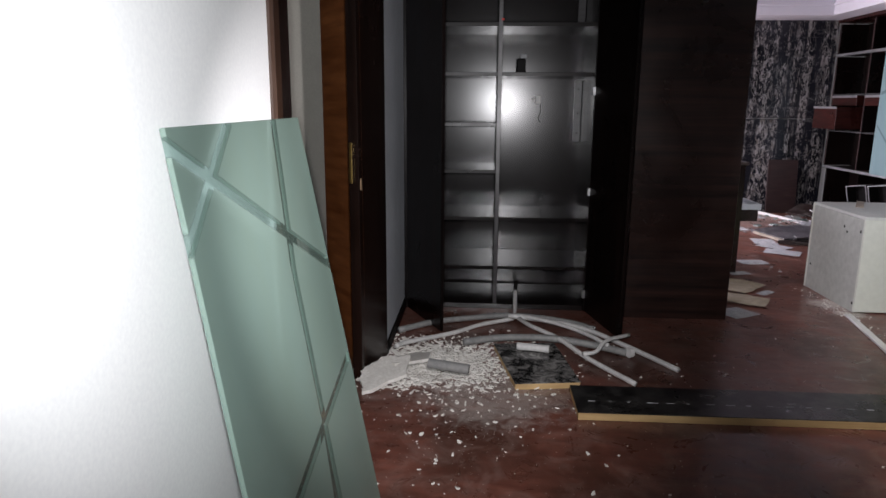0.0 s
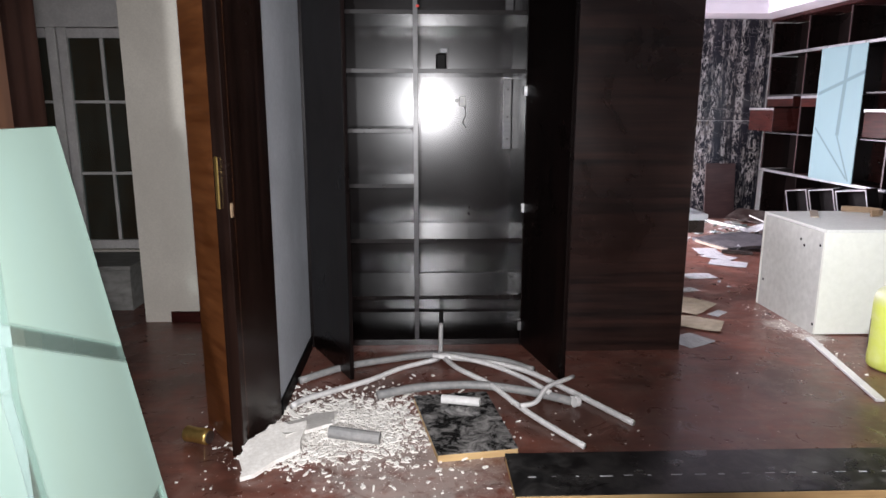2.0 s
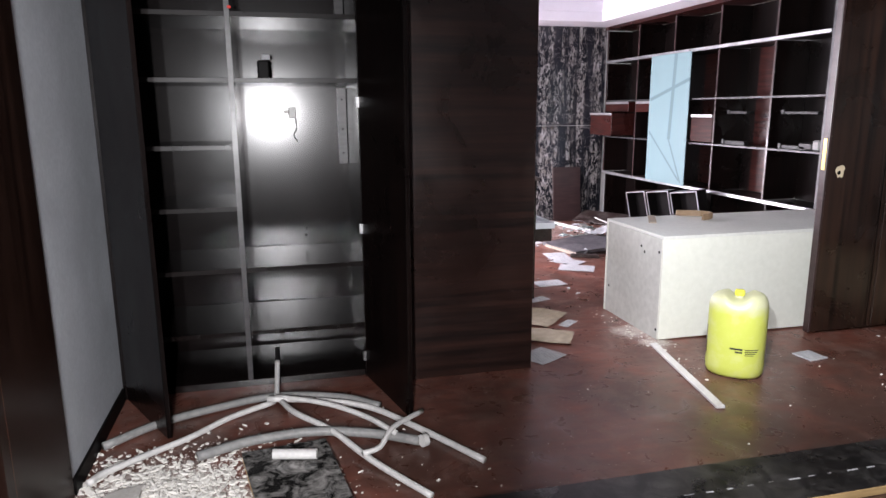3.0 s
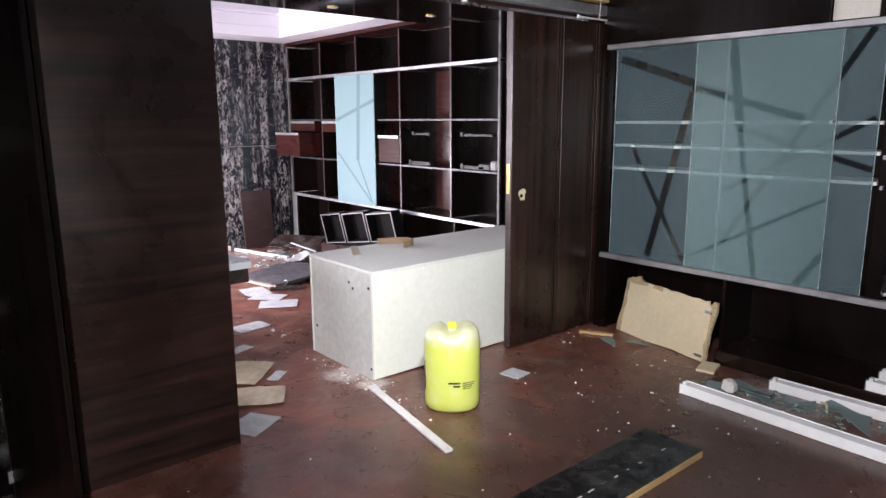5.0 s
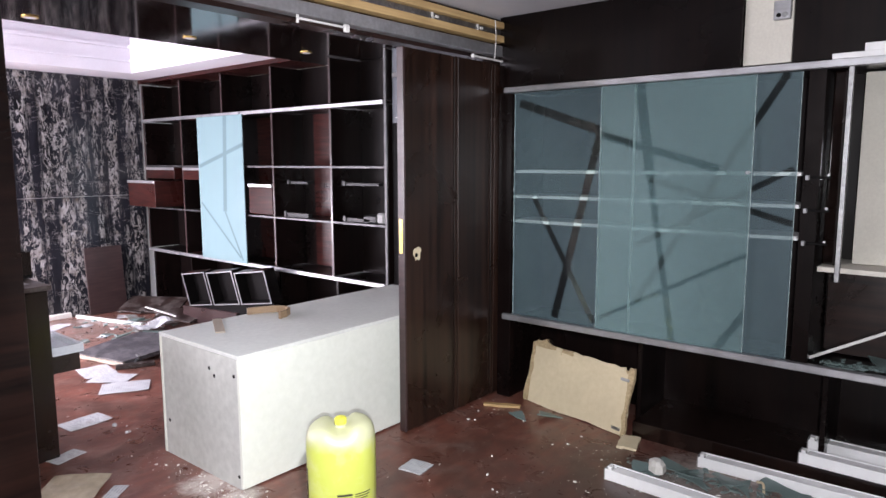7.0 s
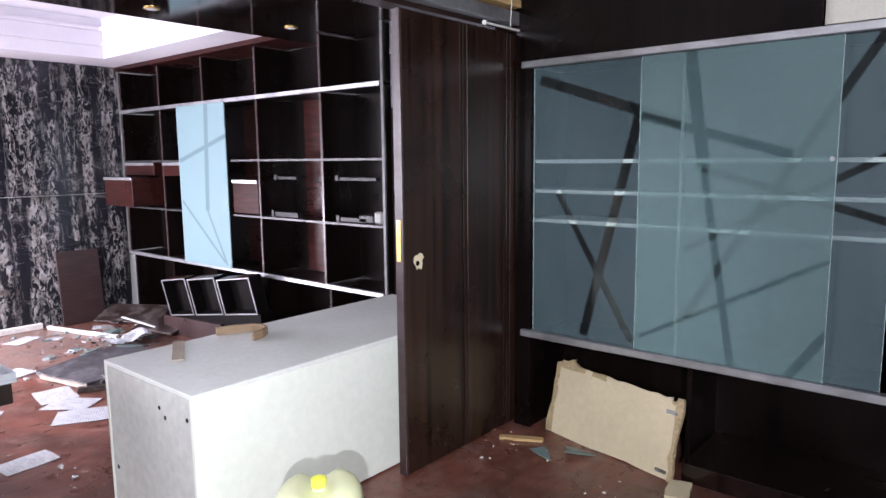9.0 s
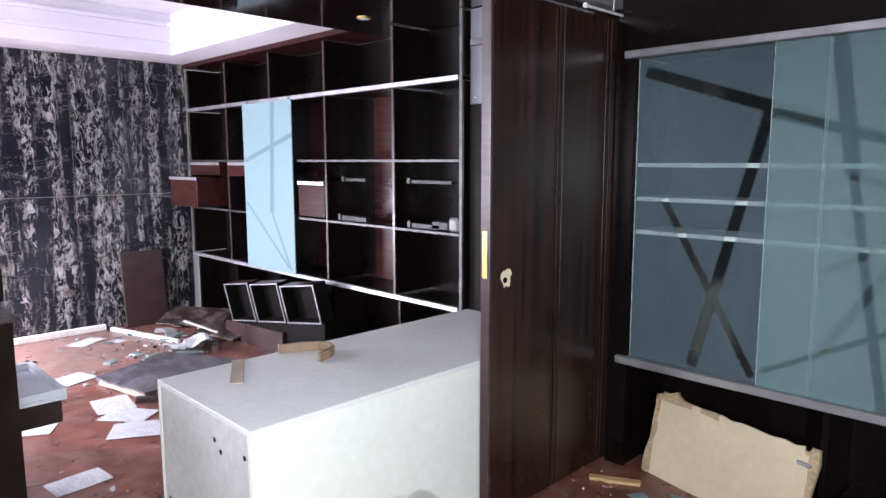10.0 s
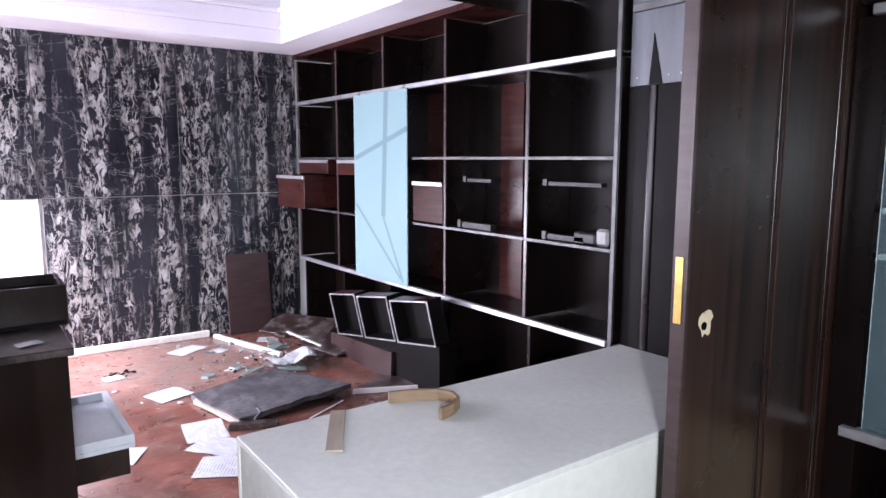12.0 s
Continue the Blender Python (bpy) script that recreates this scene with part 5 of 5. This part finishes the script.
tray = part("drawer", many((2.0205, 2.185, 5.52, 6.00, 0.405, 0.50)), VENEER_V, ped, "pulled-out drawer")
part("drawer_lining", many((2.0205, 2.20, 5.50, 6.01, 0.501, 0.515), (2.18, 2.20, 5.50, 6.01, 0.516, 0.545), (2.0205, 2.1795, 5.50, 5.52, 0.516, 0.545), (2.0205, 2.1795, 5.99, 6.01, 0.516, 0.545)), WALL_GREY, tray, "pale grey lining")
box_top = thing("open_tray", pose(1.8, 5.86, 0.886), "open black drawer lying on the pedestal with scraps in it", "drawer")
part("base", B(1.62, 2.06, 5.72, 6.0, 0.886, 0.90, 0.001), BLACK, box_top)
for bx in ((1.62, 2.06, 5.72, 5.735), (1.62, 2.06, 5.985, 6.0), (1.62, 1.635, 5.7355, 5.9845), (2.045, 2.06, 5.7355, 5.9845)):
    part("side", B(*bx, 0.9005, 1.02, 0.001), VENEER_V, box_top)
single("paper_scrap", sheet(ragged([(-0.035, -0.02), (0.03, -0.025), (0.03, 0.02), (-0.03, 0.025)], 0.006, 77, 2), 0.0015, 0.004, 4), PAPER, pose(1.93, 5.50, 0.886, 0, 0, 20), "white paper scrap on the pedestal", "paper")

# what is left on the shelves
for y0, y1, z, h in ((6.13, 6.43, 1.030, 0.035), (5.43, 5.71, 1.030, 0.03), (6.13, 6.38, 1.302, 0.022), (5.33, 5.71, 1.302, 0.022)):
    s_ = thing("drawer_runner", pose(4.30, (y0 + y1) / 2, z), "grey metal drawer runner remaining on the shelf", "runner", "drawer runners")
    part("rail", B(4.22, 4.26, y0, y1, z, z + h, 0.002), RUNNER, s_)
    part("stop", B(4.212, 4.2195, y1 - 0.03, y1, z - 0.001, z + h + 0.012, 0.001), RUNNER, s_)
    if z > 1.1:
        part("bracket", B(4.22, 4.495, y1 + 0.001, y1 + 0.006, z, z + 0.02, 0.001), RUNNER, s_)
mach = thing("desk_telephone", pose(4.30, 5.42, 1.03), "small grey plastic telephone on the shelf", "telephone")
part("body", B(4.22, 4.36, 5.36, 5.50, 1.030, 1.085, 0.008), RUNNER, mach)
part("handset", B(4.215, 4.25, 5.28, 5.355, 1.030, 1.11, 0.012), PLASTIC_GREY, mach)
for k in range(3):
    single("book", B(-0.13, 0.13, -0.10, 0.10, 0, 0.022, 0.002), PAPER, pose(4.36, 6.20, 0.001 + 0.024 * k, 0, 0, 80 + 9 * k), "thin white book stacked on the floor", "book", "stacked books")
single("glass_jar", lathe([(0.04, 0.0), (0.06, 0.01), (0.062, 0.12), (0.04, 0.15), (0.03, 0.16)], 20), GLASS, pose(4.40, 6.02, 0.002), "clear glass jar on the floor under the shelves", "jar", soft=True)
part("scratches", many((4.4975, 4.4995, 5.42, 5.428, 2.02, 2.06), (4.4975, 4.4995, 5.36, 5.366, 2.05, 2.09), (4.4975, 4.4995, 5.44, 5.47, 2.0, 2.008)), PAPER, unit, "pale scratches")

# closet beside the shelves, behind the sliding door
# black sheet paints the shade of the deep recess
part("closet_shade", B(4.22, 4.25, 4.41, 5.19, 0.0, 1.748), BLACK, unit, "black panel standing in for the closet's shaded depth")
batten = half_round(-0.022, 0.022, 0.0, 0.006, 0.0, 1.746)
batten.transform(pose(4.219, 5.06, 0, 0, 0, -90))
part("closet_batten", batten, VENEER_UNIT, unit, "dark rounded batten")
part("closet_upper_panel", B(4.225, 4.25, 4.41, 5.19, 1.750, 2.256, 0.001), GREY_BLUE, unit, "grey-blue board over the closet, split by a dark gap")
gap = prism([(5.088, 1.751), (5.022, 1.751), (5.070, 1.96)], 0.0, 0.003)
gap.transform(basis((4.2215, 0, 0), (0, 1, 0), (0, 0, 1)))
part("split", gap, BLACK, unit, "dark wedge-shaped gap")
for y in (5.15, 4.99, 4.93):
    part("screw", tube([(4.221, y, 1.785), (4.2245, y, 1.785)], 0.004, 8), PLASTIC_WHITE, unit)
part("closet_rail", B(4.200, 4.2185, 4.60, 5.17, 2.058, 2.092, 0.002), EDGE_GREY, unit, "short silver rail")
part("edge_profile", B(3.350, 3.375, 4.300, 4.312, 0.02, 2.05, 0.002), ALU, door, "silver profile")

# ---- side room ----
win = thing("window_1", pose(-2.5, 6.03, 0.2), "white painted glazed door with small panes", "window", kind="structure")
for x in (-3.06, -2.63, -2.55, -1.99):
    part("stile", B(x - 0.035, x + 0.035, 6.02, 6.07, 0.20, 1.88, 0.004), PLASTIC_WHITE, win)
part("transom", B(-3.1, -1.95, 6.01, 6.08, 1.88, 2.09, 0.004), PLASTIC_WHITE, win)
for x0, x1, m_ in ((-3.024, -2.666, -2.845), (-2.514, -2.026, -2.27)):
    for z in (0.24, 1.84):
        part("frame_rail", B(x0, x1, 6.025, 6.065, z - 0.035, z + 0.035, 0.003), PLASTIC_WHITE, win)
    for z in (0.80, 1.34):
        part("glazing_bar", B(x0, x1, 6.03, 6.06, z - 0.011, z + 0.011, 0.002), PLASTIC_WHITE, win)
    for z0, z1 in ((0.276, 0.788), (0.812, 1.328), (1.352, 1.804)):
        part("glazing_bar", B(m_ - 0.012, m_ + 0.012, 6.03, 6.06, z0, z1, 0.002), PLASTIC_WHITE, win)
        part("pane", B(x0, m_ - 0.0125, 6.042, 6.047, z0, z1, 0), PANE, win)
        part("pane", B(m_ + 0.0125, x1, 6.042, 6.047, z0, z1, 0), PANE, win)
built("wall_beyond_window", B(-3.6, -1.5, 7.0, 7.1, 0, H, 0), TEAK, "brown wall beyond the glazed door")
built("wall_beyond_side", many((-3.6, -3.5, 6.16, 7.0, 0, H), (-1.6, -1.5, 6.16, 7.0, 0, H)), TEAK, "brown wall beyond the glazed door")
built("ceiling_beyond_window", B(-3.6, -1.5, 6.16, 7.1, H, H + 0.1, 0), CEILING, "ceiling beyond the glazed door")
crate = thing("storage_chest", pose(-2.1, 5.2, 0), "white stained board chest under the window", "chest")
part("body", B(-2.45, -1.78, 5.02, 5.45, 0.0, 0.27, 0.003), STAINED, crate)
part("lid", B(-2.46, -1.77, 5.01, 5.46, 0.271, 0.30, 0.004), STAINED, crate)
drink = thing("drink_can", pose(-0.79, 3.22, 0.033, 90, 0, 70), "crushed gold drink can lying on the floor", "can")
part("body", lathe([(0.026, -0.055), (0.032, -0.048), (0.030, 0.0), (0.033, 0.045), (0.027, 0.055)], 18), BRASS, drink, local=True, soft=True)
part("lid", lathe([(0.026, 0.0552), (0.0255, 0.058)], 18), STEEL, drink, local=True)
frame_bar = part("baseboard_grey", B(-0.509, -0.498, 3.45, 4.27, 0, 0.07, 0.003), BLACK)
tagged(frame_bar, "black skirting along the grey wall", "baseboard", kind="structure")
base2 = part("baseboard_side_room", B(-1.44, -0.70, 4.756, 4.7685, 0, 0.07, 0.003), VENEER_RED)
tagged(base2, "red-brown skirting in the side room", "baseboard", kind="structure")
single("plaster_lump", lathe([(0.04, 0.0), (0.07, 0.015), (0.065, 0.045), (0.03, 0.06)], 7, 1.0, 0.6), GYPSUM, pose(3.77, 3.03, 0.002, 0, 0, 30), "pale lump of plaster among the broken glass", "plaster")
single("hook_wire", tube([(3.84, 2.60, 0.06), (3.86, 2.58, 0.05), (3.865, 2.575, 0.004)], 0.006, 6), CARD, Matrix(), "short bent pale strip standing by the channels", "strip")
for k, (x, y, w, h, rz, zt) in enumerate(((3.62, 7.95, 0.20, 0.10, 40, 0.004), (3.78, 7.62, 0.16, 0.12, 10, 0.006), (3.70, 8.15, 0.14, 0.10, 75, 0.004), (3.55, 7.42, 0.18, 0.09, -30, 0.004), (3.86, 8.30, 0.12, 0.12, 20, 0.005), (3.48, 7.62, 0.26, 0.05, 62, 0.006), (3.30, 7.50, 0.20, 0.04, 30, 0.004))):
    single("rubble_piece", sheet(ragged([(-w / 2, -h / 2), (w / 2, -h / 2), (w / 2, h / 2), (-w / 2, h / 2)], 0.012, 120 + k, 3), 0.012), (SHARD, VENEER_WORN, STAINED)[k % 3], pose(x, y, zt + 0.012, 6 * (k % 3 - 1), 5 * (k % 2), rz), ("dusty greenish glass piece in the rubble", "dark broken board piece in the rubble", "grey broken board piece in the rubble")[k % 3], "rubble", "rubble by the shelf wall")
flakes("shelf_dust", [(4.3, 6.2, 0.04, 0.7, 60), (4.32, 5.6, 0.05, 0.2, 30)], GYPSUM, "pale crumbs under the shelf wall", 16, 0.002, 0.010)
single("thin_white_strip", B(-0.16, 0.16, -0.006, 0.006, 0, 0.006, 0.001), PLASTIC_WHITE, pose(3.42, 6.62, 0.002, 0, 0, 28), "thin white strip lying by the cream cabinet", "strip")
